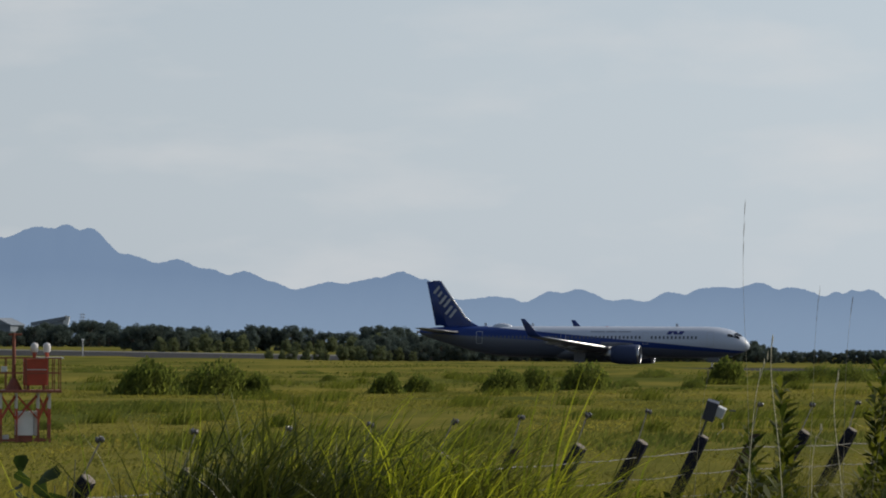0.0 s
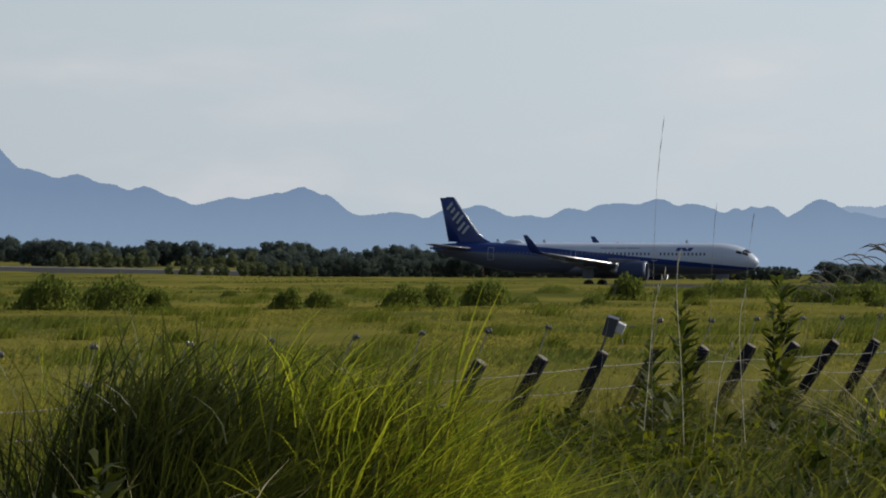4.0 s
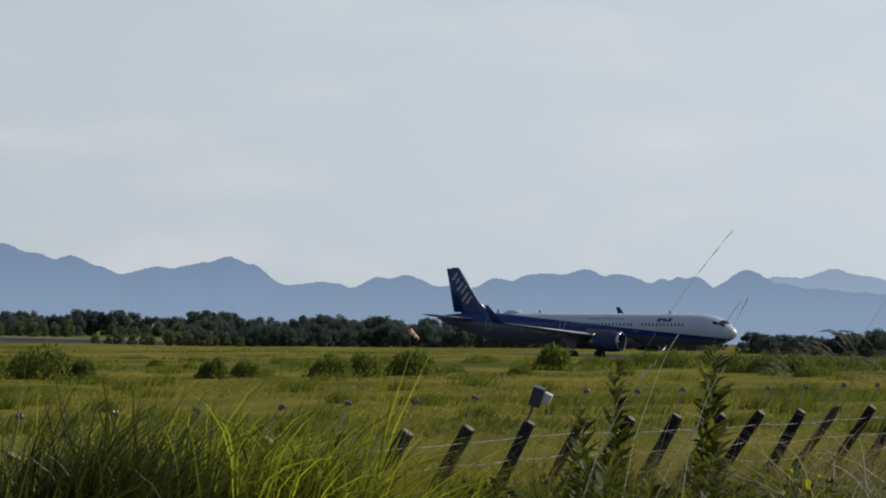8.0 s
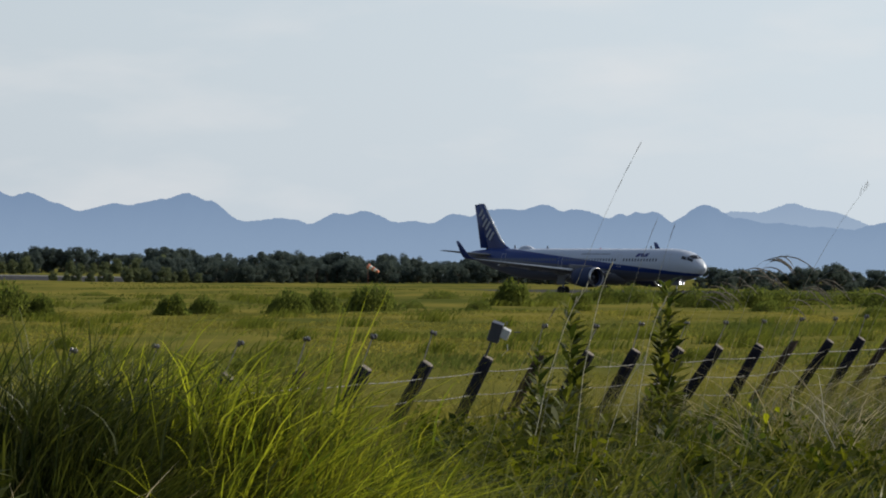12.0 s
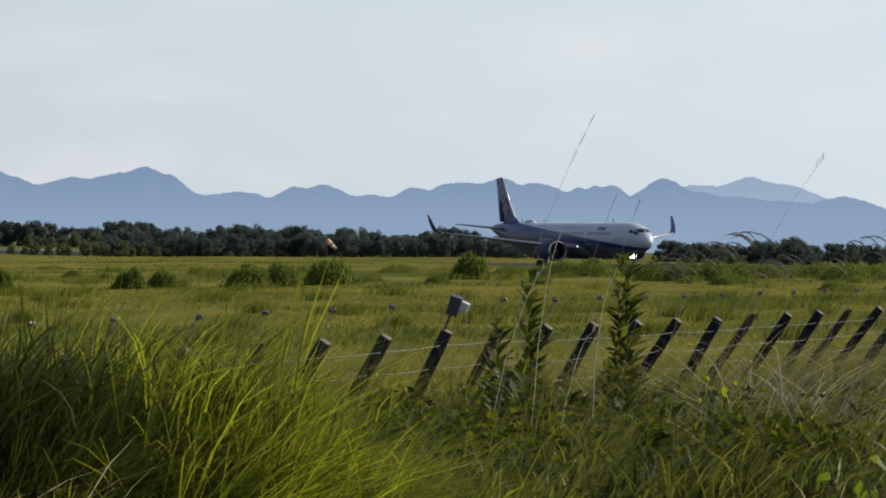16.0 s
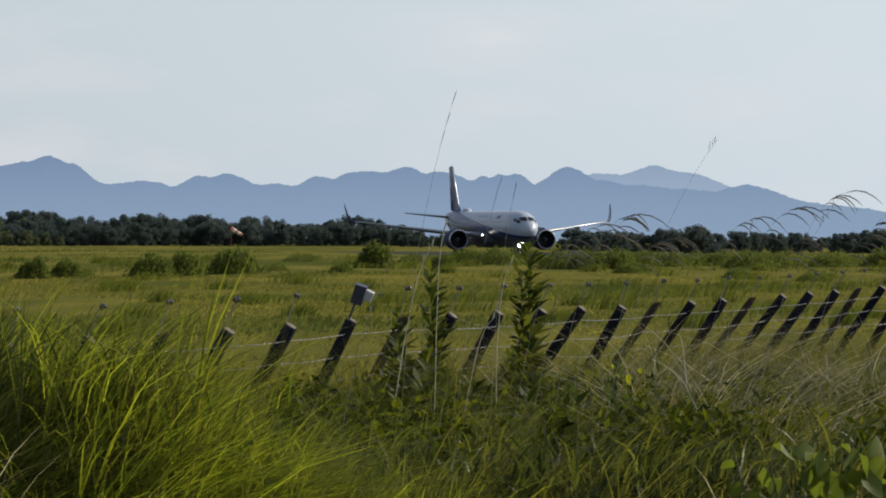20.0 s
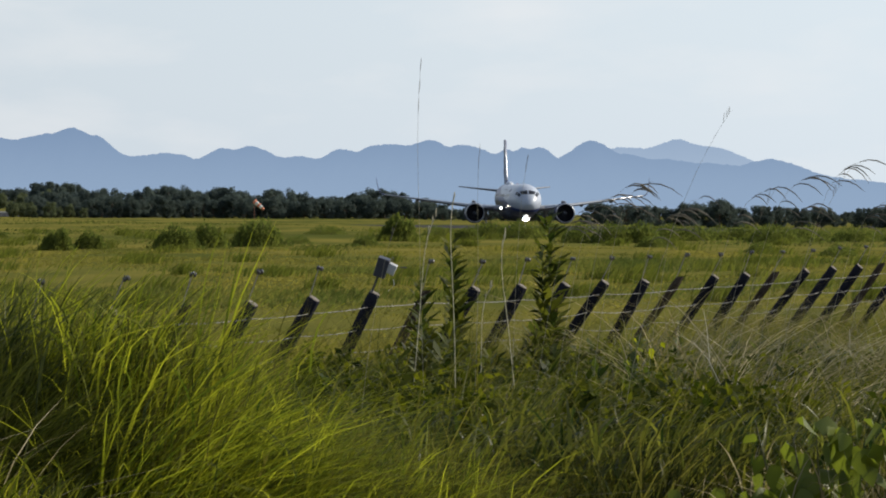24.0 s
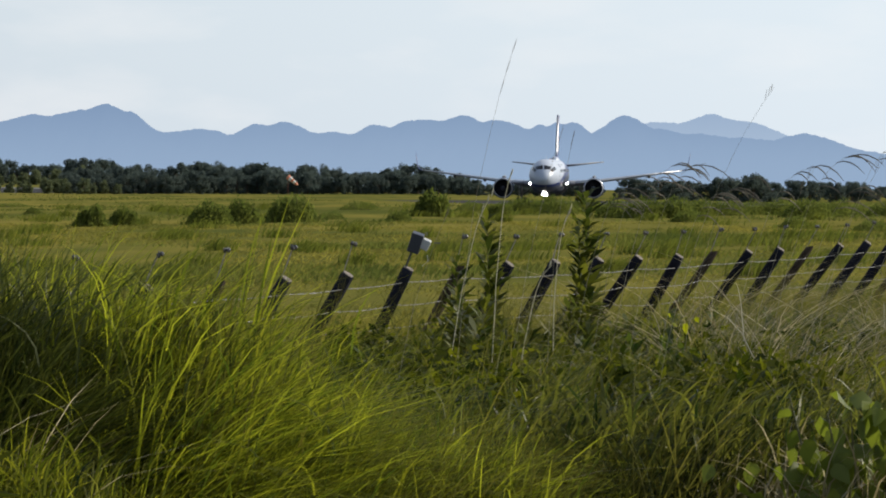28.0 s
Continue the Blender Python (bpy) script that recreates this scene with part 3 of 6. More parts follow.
def build_airliner():
    jet = new("airliner")
    tagged(jet, "white and deep blue twin-engine airliner with upturned wingtips, taxiing", "airplane")
    bm = bmesh.new()
    xs = np.concatenate([[0, 0.06, 0.2, 0.45, 0.8, 1.2, 1.7, 2.3, 3.0, 4.0, 5.0, 6.2], np.linspace(8, 30, 12), np.linspace(31, 44, 14), [44.5]])
    rings = []
    for xa in xs:
        zc, hw, hh = section(xa)
        rings.append([Vector((NOSE - xa, hw * math.cos(a), zc + hh * math.sin(a))) for a in (i * math.tau / 36 for i in range(36))])
    add_loft(bm, rings)
    part("fuselage", bm, LIVERY, jet, "white fuselage with a deep blue wedge along it", True)
    # belly fairing between the wings
    bm = bmesh.new()
    fr = []
    for xa, w, d in ((13.2, 0.6, 0.15), (14.6, 1.7, 0.5), (16.5, 2.2, 0.75), (21, 2.25, 0.8), (24, 1.9, 0.6), (26.5, 0.7, 0.15)):
        fr.append([Vector((NOSE - xa, w * math.cos(a), 2.55 + (d + 0.45) * math.sin(a))) for a in (i * math.tau / 20 for i in range(20))])
    add_loft(bm, fr)
    part("belly_fairing", bm, PLANE_GREY, jet, "", True)
    for side in (1, -1):
        bm = bmesh.new()
        add_loft(bm, [foil(xa, side * y, z, c, t) for xa, y, z, c, t in ((14.6, 0.9, 2.75, 8.4, 0.13), (16.2, 3.2, 2.95, 6.9, 0.12), (18.3, 6.4, 3.28, 4.75, 0.115), (21.3, 11.6, 3.95, 3.2, 0.11), (24.25, 16.9, 4.62, 1.75, 0.11))])
        wing = part("wing", bm, WING_GREY, jet, "grey swept wing", True)
        bm = bmesh.new()
        add_loft(bm, [foil(xa - 0.05, side * y, z + 0.01, 0.2 * c, 4.1 * t) for xa, y, z, c, t in ((16.4, 3.4, 2.97, 6.7, 0.12), (18.3, 6.4, 3.28, 4.75, 0.115), (21.3, 11.6, 3.95, 3.2, 0.11), (24.1, 16.6, 4.58, 1.8, 0.11))])
        part("slat", bm, BARE_METAL, wing, "polished leading-edge slat", True)
        bm = bmesh.new()
        add_loft(bm, [foil(xa, side * y, z, c, t) for xa, y, z, c, t in ((24.25, 16.9, 4.62, 1.75, 0.11), (24.6, 17.25, 4.72, 1.62, 0.1), (24.95, 17.5, 5.0, 1.45, 0.12))] +
                 [[Vector((p.x, side * y + (p.y - side * y) + (p.z - z) * -side * 0.9, z + (p.z - z) * 0.35)) for p in foil(xa, side * y, z, c, 0.1)] for xa, y, z, c in ((25.4, 17.68, 5.55, 1.2), (26.0, 17.82, 6.3, 0.9), (26.6, 17.92, 6.95, 0.55))])
        part("wingtip", bm, PLANE_BLUE, wing, "deep blue upturned wingtip", True)
        for y, L in ((4.2, 3.0), (8.6, 2.6), (12.6, 2.1)):
            fb = bmesh.new()
            xa = np.interp(y, [3.2, 6.4, 16.9], [21.6, 21.6, 24.9])
            zz = np.interp(y, [0.9, 16.9], [2.6, 4.5])
            add_lathe(fb, [(L * (0.5 - u), 0.24 * math.sqrt(max(0.0, 1 - (2 * u - 1) ** 2)) + 0.01) for u in (0, 0.08, 0.25, 0.5, 0.75, 0.92, 1)], 10)
            bmesh.ops.translate(fb, verts=fb.verts, vec=(NOSE - xa - 0.4, side * y, zz - 0.12))
            part("flap_fairing", fb, WING_GREY, wing, "", True)
        # flaps: a bright upper edge behind the wing, its sunlight put into a white colour
        bm = bmesh.new()
        add_loft(bm, [foil(xa, side * y, z, c, 0.1) for xa, y, z, c in ((22.4, 2.3, 2.72, 1.3), (22.45, 6.4, 3.12, 1.25), (23.9, 12.6, 3.92, 0.8))])
        part("flap", bm, FLAP_SUNLIT, wing, "pale sunlit flap", True)
        # engine
        eng = new("engine")
        eng.parent = jet
        eng.matrix_basis = pose(NOSE - 13.7, side * 5.75, 2.38)
        bm = bmesh.new()
        add_turn(bm, [(-0.9, 1.08), (-0.25, 1.12), (-0.25, 1.262), (-0.5, 1.29), (-1.2, 1.33), (-2.6, 1.28), (-3.7, 1.08), (-3.72, 1.0), (-3.0, 1.0)], 32)
        part("nacelle", bm, NACELLE, eng, "grey-blue engine nacelle", True)
        bm = bmesh.new()
        add_turn(bm, [(-0.25, 1.11), (-0.02, 1.10), (0.04, 1.14), (0.05, 1.18), (0.0, 1.22), (-0.24, 1.268)], 32)
        part("intake_lip", bm, BARE_METAL, eng, "polished intake lip", True)
        bm = bmesh.new()
        add_lathe(bm, [(-0.78, 1.085), (-0.8, 1.085), (-0.82, 0.02)], 32)
        part("intake", bm, FAN, eng, "dark intake", True)
        for k in range(18):
            fb = bmesh.new()
            a = k * math.tau / 18
            m = Matrix.Rotation(a, 4, "X")
            add_box(fb, (0.03, 0.16, 0.75), m @ pose(-0.72, 0, 0.66, 0, 0, 35))
            part("fan_blade", fb, FAN, eng)
        bm = bmesh.new()
        add_lathe(bm, [(-0.35, 0.02), (-0.45, 0.14), (-0.75, 0.3)], 16)
        part("spinner", bm, PLANE_GREY, eng, "", True)
        bm = bmesh.new()
        add_lathe(bm, [(-3.2, 0.8), (-4.2, 0.62), (-4.25, 0.55), (-4.3, 0.42), (-5.0, 0.05)], 24)
        part("exhaust", bm, BARE_METAL, eng, "", True)
        bm = bmesh.new()
        add_loft(bm, [[Vector((x, w, z)) for x, w, z in ((-0.9, 0, zz), (-1.6, 0.18, zz), (-4.2, 0.18, zz), (-5.2, 0, zz + 0.15), (-4.2, -0.18, zz), (-1.6, -0.18, zz))] for zz in (1.05, 1.5)])
        part("pylon", bm, PLANE_GREY, eng)
        # tailplane
        bm = bmesh.new()
        add_loft(bm, [foil(xa, side * y, z, c, 0.1) for xa, y, z, c in ((38.3, 0.5, 5.15, 4.3), (40.2, 3.0, 5.4, 3.0), (42.3, 6.2, 5.75, 1.5))])
        part("tailplane", bm, WING_GREY, jet, "grey tailplane", True)
        # landing light deep in its housing at the wing root
        bm = bmesh.new()
        add_turn(bm, [(0.12, 0.12), (0.12, 0.14), (-0.8, 0.14), (-0.8, 0.12)], 16)
        bmesh.ops.translate(bm, verts=bm.verts, vec=(NOSE - 15.0, side * 2.35, 2.95))
        housing = part("light_housing", bm, PLANE_GREY, jet)
        bm = bmesh.new()
        add_lathe(bm, [(-0.6, 0.02), (-0.6, 0.119), (-0.64, 0.119)], 20)
        bmesh.ops.translate(bm, verts=bm.verts, vec=(NOSE - 15.0, side * 2.35, 2.95))
        part("landing_light", bm, WING_LIGHT, housing, "lit landing light")
        # main gear
        gear = new("main_gear")
        gear.parent = jet
        gear.matrix_basis = pose(0, side * 3.8, 0)
        bm = bmesh.new()
        add_tube(bm, [(0, 0, 0.58), (0, 0, 2.9)], [0.13, 0.17], 10)
        add_tube(bm, [(0, -0.5, 0.58), (0, 0.5, 0.58)], [0.09, 0.09], 8)
        add_tube(bm, [(0, 0, 1.5), (0, -side * 1.4, 2.6)], [0.07, 0.07], 8)
        part("strut", bm, STRUT, gear)
        bm = bmesh.new()
        add_box(bm, (1.5, 0.06, 1.5), pose(0, side * 0.35, 2.1), 0.02)
        part("gear_door", bm, PLANE_GREY, gear)
        for o in (-0.46, 0.46):
            bm = bmesh.new()
            add_lathe(bm, [(-0.2, 0.3), (-0.2, 0.5), (-0.13, 0.585), (0.13, 0.585), (0.2, 0.5), (0.2, 0.3)], 24)
            bmesh.ops.transform(bm, matrix=pose(0, o, 0.585, 0, 0, 90), verts=bm.verts)
            wheel = part("wheel", bm, TYRE, gear, "black tyre", True)
            bm = bmesh.new()
            add_lathe(bm, [(-0.16, 0.05), (-0.16, 0.3), (0.16, 0.3), (0.16, 0.05)], 16)
            bmesh.ops.transform(bm, matrix=pose(0, o, 0.585, 0, 0, 90), verts=bm.verts)
            part("rim", bm, STRUT, wheel)
        # windows, doors, titles
        cuts = [x for x in np.arange(6.9, 37.4, 0.533) if min(abs(x - d) for d in (13.6, 24.6)) > 0.55]
        for xa in cuts:
            bm = bmesh.new()
            add_patch(bm, side, quad(xa - 0.125, xa + 0.125, 4.42, 4.78), 0.01, 1, 2)
            part("cabin_window", bm, CABIN_GLASS, jet)
        for xa, w, z0, z1 in ((5.0, 0.82, 3.45, 5.3), (13.6, 0.6, 3.75, 5.2), (24.6, 0.6, 3.75, 5.2), (36.0, 0.75, 3.75, 5.3)):
            bm = bmesh.new()
            add_patch(bm, side, quad(xa - w / 2, xa + w / 2, z0, z1), 0.008, 2, 5)
            door = part("cabin_door", bm, LIVERY, jet)
            bm = bmesh.new()
            t = 0.05
            for q in (quad(xa - w / 2 - t, xa - w / 2, z0, z1), quad(xa + w / 2, xa + w / 2 + t, z0, z1), quad(xa - w / 2 - t, xa + w / 2 + t, z1, z1 + t), quad(xa - w / 2 - t, xa + w / 2 + t, z0 - t, z0)):
                add_patch(bm, side, q, 0.014, 2, 4)
            part("door_seam", bm, SEAM, door)
        for xa0, xa1, z0, z1 in ((15.6, 17.3, 5.27, 5.42), (17.5, 18.9, 5.27, 5.42), (19.1, 21.0, 5.27, 5.42)):
            bm = bmesh.new()
            add_patch(bm, side, quad(xa0, xa1, z0, z1))
            part("title_bar", bm, TITLE_GREY, jet, "thin grey title bar")
        for xa0, xa1, s in ((10.1, 10.7, 0.25), (9.35, 9.95, -0.25), (8.6, 9.2, 0.25)):
            bm = bmesh.new()
            add_patch(bm, side, quad(xa0, xa1, 5.0, 5.45, s * side))
            part("title_mark", bm, TITLE, jet, "dark blue title block")
        # flight deck panes, by distance aft and angle down from the crown
        for x0, x1, a0, a1 in ((0.95, 1.7, 3, 40), (1.25, 2.0, 44, 60), (2.08, 2.8, 48, 62)):
            bm = bmesh.new()
            top, low = [], []
            for lift, keep in ((0.014, top), (-0.03, low)):
                for i in range(5):
                    for j in range(5):
                        th = radians(a0 + (a1 - a0) * i / 4)
                        xa = x0 + (x1 - x0) * j / 4 + (0.35 * (i / 4) ** 2 if x0 < 1 else 0)
                        zc, hw, hh = section(xa)
                        keep.append(bm.verts.new((NOSE - xa, side * (hw + lift) * math.sin(th), zc + (hh + lift) * math.cos(th))))
            for i in range(4):
                for j in range(4):
                    k = i * 5 + j
                    bm.faces.new((top[k], top[k + 5], top[k + 6], top[k + 1]))
            part("cockpit_window", bm, DARK_GLASS, jet, "dark cockpit pane")
        # pairs of pale slanted bars on the fin in place of its lettering
        for k in range(3):
            cx, cz = 41.8 - k * 0.80, 10.75 - k * 1.40
            up, fw = Vector((0.52, 0, 0.86)), Vector((0.80, 0, -0.60))
            c0 = Vector((NOSE - cx, side * (0.135 + 0.045 * k), cz))
            for mid in (-0.36, 0.36):
                bm = bmesh.new()
                a = [bm.verts.new(c0 + fw * (mid + px) + up * pz) for px, pz in ((-0.26, -0.7), (0.06, -0.7), (0.26, 0.7), (-0.06, 0.7))]
                b = [bm.verts.new(v.co - Vector((0, side * 0.12, 0))) for v in a]
                bm.faces.new(a)
                for i in range(len(a)):
                    bm.faces.new((a[i], a[(i + 1) % len(a)], b[(i + 1) % len(a)], b[i]))
                part("fin_mark", bm, FIN_MARK, jet, "pale plain bar on the fin")
    # fin with its fillet, and rudder
    bm = bmesh.new()
    levels = ((5.6, 35.6, 41.2), (6.15, 36.6, 41.25), (6.6, 37.45, 41.35), (7.2, 38.15, 41.5), (9.5, 39.8, 42.1), (12.0, 41.55, 42.75), (12.12, 41.75, 42.75))
    add_loft(bm, [foil(a, 0, z, b - a, 0.42 / (b - a) if z < 12.1 else 0.1, True) for z, a, b in levels])
    fin = part("fin", bm, PLANE_BLUE, jet, "deep blue tail fin", True)
    bm = bmesh.new()
    add_tube(bm, [(NOSE - a - 0.10, 0, z) for z, a, b in levels[2:6]], [0.13, 0.13, 0.13, 0.11], 14)
    part("leading_edge", bm, BARE_METAL, fin, "polished metal leading edge", True)
    bm = bmesh.new()
    add_loft(bm, [foil(a, 0, z, b - a, 0.16, True) for z, a, b in ((6.1, 40.9, 42.35), (9.2, 41.75, 42.95), (12.0, 42.6, 43.55))])
    part("rudder", bm, PLANE_BLUE, fin, "", True)
    bm = bmesh.new()
    add_lathe(bm, [(0.1, 0.02), (0, 0.14), (-0.4, 0.2)], 12)
    bmesh.ops.translate(bm, verts=bm.verts, vec=(NOSE - 44.5, 0, 5.26))
    part("tail_exhaust", bm, BARE_METAL, jet)
    # dome and aerials on the roof
    bm = bmesh.new()
    add_lathe(bm, [(1.35 * math.cos(a), 0.62 * math.sin(a) + 0.004) for a in (i * math.pi / 12 for i in range(13))], 16)
    bmesh.ops.transform(bm, matrix=pose(NOSE - 33.2, 0, 5.93) @ Matrix.Diagonal((1, 1, 0.85, 1)), verts=bm.verts)
    part("antenna_dome", bm, PLANE_WHITE, jet, "rounded white antenna dome", True)
    for xa, h in ((9.4, 0.4), (28.8, 0.4), (35.2, 0.45)):
        bm = bmesh.new()
        zc, hw, hh = section(xa)
        add_loft(bm, [foil(xa, 0, zc + hh - 0.05, 0.45, 0.15, True), foil(xa + 0.18, 0, zc + hh + h, 0.25, 0.15, True)])
        part("blade_antenna", bm, PLANE_WHITE, jet)
    bm = bmesh.new()
    add_lathe(bm, [(0.1, 0.02), (0.06, 0.1), (0, 0.12)], 12)
    bmesh.ops.transform(bm, matrix=pose(NOSE - 19, 0, 6.04, 0, -90, 0), verts=bm.verts)
    part("beacon", bm, RED_LIGHT, jet)
    # nose gear
    gear = new("nose_gear")
    gear.parent = jet
    gear.matrix_basis = pose(NOSE - 5.07, 0, 0)
    bm = bmesh.new()
    add_tube(bm, [(0, 0, 0.38), (0.1, 0, 2.3)], [0.09, 0.12], 10)
    add_tube(bm, [(0, -0.3, 0.38), (0, 0.3, 0.38)], [0.06, 0.06], 8)
    part("strut", bm, STRUT, gear)
    for o in (-0.25, 0.25):
        bm = bmesh.new()
        add_lathe(bm, [(-0.11, 0.18), (-0.11, 0.32), (-0.07, 0.38), (0.07, 0.38), (0.11, 0.32), (0.11, 0.18)], 20)
        bmesh.ops.transform(bm, matrix=pose(0, o, 0.38, 0, 0, 90), verts=bm.verts)
        part("wheel", bm, TYRE, gear, "black tyre", True)
        bm = bmesh.new()
        add_box(bm, (1.5, 0.04, 0.7), pose(0.2, o * 1.9, 1.75), 0.01)
        part("gear_door", bm, PLANE_GREY, gear)
        bm = bmesh.new()
        add_turn(bm, [(0.28, 0.15), (0.28, 0.165), (-0.16, 0.145), (-0.16, 0.12)], 16)
        bmesh.ops.translate(bm, verts=bm.verts, vec=(0.22, o * 0.75, 1.66))
        housing = part("light_housing", bm, STRUT, gear)
        bm = bmesh.new()
        add_lathe(bm, [(0.02, 0.02), (0.0, 0.145), (-0.05, 0.14)], 16)
        bmesh.ops.translate(bm, verts=bm.verts, vec=(0.22, o * 0.75, 1.66))
        part("taxi_light", bm, LIGHT, housing, "lit taxi light")
    return jet


AIRLINER = build_airliner()


# ---- far woods ----
def leaf_cloud(clumps, per, size, rng, flat=1.0):
    """Leaf quads scattered over clumps (x, y, z, radius), as arrays of corners and faces."""
    V = []
    for cx, cy, cz, r in clumps:
        d = rng.normal(size=(per, 3))
        d /= np.linalg.norm(d, axis=1)[:, None]
        c = np.array([cx, cy, cz]) + d * (r * rng.uniform(0.55, 1.05, (per, 1))) * np.array([1, 1, flat])
        u = rng.normal(size=(per, 3))
        u /= np.linalg.norm(u, axis=1)[:, None]
        w = np.cross(u, d)
        w /= np.linalg.norm(w, axis=1)[:, None] + 1e-6
        s = size * rng.uniform(0.6, 1.3, (per, 1))
        V.append(np.stack([c - u * s, c - w * s * 0.55, c + u * s, c + w * s * 0.55], 1))
    V = np.concatenate(V).reshape(-1, 3)
    return V, np.arange(len(V)).reshape(-1, 4)


def build_tree(height, spread, seed, material, label):
    """A broad tree: tapered trunk with limbs, and a crown of leaf clumps with gaps."""
    rng = np.random.default_rng(seed)
    tree = new("tree")
    tagged(tree, label, "tree", "trees of the far wood")
    bm = bmesh.new()
    add_tube(bm, [(0, 0, -0.3), (0.05, 0, height * 0.3), (0.1, 0.1, height * 0.7)], [0.04 * height, 0.028 * height, 0.01 * height], 7)
    clumps = []
    for k in range(30):
        a, up = rng.uniform(0, math.tau), rng.uniform(0.03, 0.92)
        out = spread * rng.uniform(0.3, 1.0) * math.sqrt(max(0.05, 1 - ((up - 0.45) / 0.6) ** 2))
        tip = (out * math.cos(a), out * math.sin(a), height * up)
        clumps.append((*tip, height * rng.uniform(0.11, 0.21)))
        add_tube(bm, [(0.05, 0, height * up * 0.6), tip], [0.012 * height, 0.004 * height], 4)
    part("trunk", bm, BARK, tree)
    V, q = leaf_cloud(clumps, 210, 0.034 * height, rng)
    ob = new("crown", raw_mesh("crown", V, q, np.zeros((0, 3), int), material))
    ob.parent = tree
    return tree


def build_woods():
    rng = np.random.default_rng(5)
    kinds = [build_tree(6.2, 3.5, s, TREE_LEAF_HAZY, "dark green broad-leaved tree in the far wood") for s in range(6)]
    pale = [build_tree(4.2, 1.7, 20 + s, TREE_PALE, "pale green young tree before the far wood") for s in range(2)]
    used = set()

    def put(kind, az, d, s):
        k = int(rng.integers(len(kind)))
        m = pose(*place(az, d), 0, 0, rng.uniform(0, 360)) @ Matrix.Scale(s, 4)
        key = kind[k].name
        if key in used:
            ob = copy_thing(kind[k], m)
            ob.scale = (s, s, s)
        else:
            used.add(key)
            kind[k].matrix_basis = m
    # the long belt behind the runway: bearing, distance, size
    for az in np.arange(-19, -8.8, 0.17):
        low = np.interp(az, [-12.9, -12.5, -11.0, -10.6], [1.0, 0.78, 0.78, 1.0])  # lower trees before the buildings
        put(kinds, az + rng.uniform(-0.1, 0.1), 1230 + rng.uniform(-60, 60), low * (1.25 + 0.35 * math.sin(az * 2.1) + rng.uniform(-0.2, 0.3) + (0.25 if az < -13.5 else 0)))
        put(kinds, az + 0.08, 1180 + rng.uniform(-15, 15), rng.uniform(0.5, 0.85))
    for az in np.arange(-10.2, -5.6, 0.19):
        put(kinds, az, 930 + rng.uniform(-30, 30), 0.92 + 0.12 * math.sin(az * 3) + rng.uniform(-0.12, 0.15))
        if rng.uniform() < 0.8:
            put(pale, az + 0.1, 880 + rng.uniform(-20, 20), 0.85 + rng.uniform(-0.2, 0.4))
    for az in np.arange(-7.9, -5.3, 0.2):
        put(pale, az + rng.uniform(-0.06, 0.06), 615 + rng.uniform(-8, 8), rng.uniform(0.4, 0.75))
    for az in np.arange(-6.3, 0.6, 0.17):
        fade = np.interp(az, [-6.3, -5, -2.8, -1.6, -0.6, 0.0, 0.6], [0.80, 0.78, 0.88, 0.72, 0.84, 0.68, 0.45])
        put(kinds, az + rng.uniform(-0.06, 0.06), 655 + rng.uniform(-20, 20), fade * rng.uniform(0.74, 1.12))
        put(kinds, az + 0.1, 622 + rng.uniform(-8, 8), fade * rng.uniform(0.55, 0.8))
    for az in np.arange(0.3, 2.65, 0.13):
        put(kinds, az, 600 + rng.uniform(-15, 15), 0.34 + rng.uniform(-0.06, 0.05))
    for az in np.arange(2.98, 13, 0.16):
        fade = np.interp(az, [2.95, 3.15, 3.4, 5.2, 7, 13], [0.3, 0.56, 0.46, 0.53, 0.46, 0.6])
        put(kinds, az + rng.uniform(-0.05, 0.05), 520 + rng.uniform(-25, 25), fade * rng.uniform(0.75, 1.1) * (1 + 0.12 * math.sin(az * 4)))
    for kind in kinds + pale:
        if kind.name not in used:
            put([kind], -18.5, 1250, 1.0)


def build_shrub(seed, spread, height, wispy=False):
    """A shrub: a soft dome of fine upright shoots that the wind combs over, ragged at its edge."""
    rng = np.random.default_rng(seed)
    bush = new("bush")
    bm = bmesh.new()
    comb = 0.25 if wispy else 0.08
    n = 2600
    a, r = rng.uniform(0, math.tau, n), np.sqrt(rng.uniform(0, 1, n))
    r = r * np.where(rng.uniform(0, 1, n) < 0.3, rng.uniform(0.9, 1.45, n), rng.uniform(0.8, 1.1, n))
    x, y = 1.15 * spread * r * np.cos(a), spread * r * np.sin(a)
    hump = np.array([noise.noise(Vector((u * 1.6 / spread, v * 1.6 / spread, seed))) for u, v in zip(x, y)])
    roof = height * np.clip(1 - r ** 2.2, 0.05, 1) ** 0.6 * (0.88 + 0.28 * hump)
    z = roof * rng.uniform(0.03, 1, n) ** 0.8 + rng.normal(0, 0.07, n) * height
    c = np.stack([x + comb * 0.6 * z, y, np.maximum(z, 0.0)], 1)
    u = np.array([comb, 0, 1.0]) + 0.38 * rng.normal(size=(n, 3))
    u /= np.linalg.norm(u, axis=1)[:, None]
    w = np.cross(u, rng.normal(size=(n, 3)))
    w /= np.linalg.norm(w, axis=1)[:, None]
    s = 0.065 * height * rng.uniform(0.6, 1.4, (n, 1))
    V = np.stack([c - u * s, c - w * s * 0.4, c + u * s, c + w * s * 0.4], 1).reshape(-1, 3)
    for k in range(12):
        i = int(rng.integers(n))
        add_tube(bm, [(x[i] * 0.2, y[i] * 0.2, -0.1), tuple(c[i])], [0.03, 0.01], 4)
    part("stem", bm, BARK, bush)
    ob = new("foliage", raw_mesh("foliage", V, np.arange(4 * n).reshape(-1, 4), np.zeros((0, 3), int), SHRUB))
    ob.parent = bush
    return bush


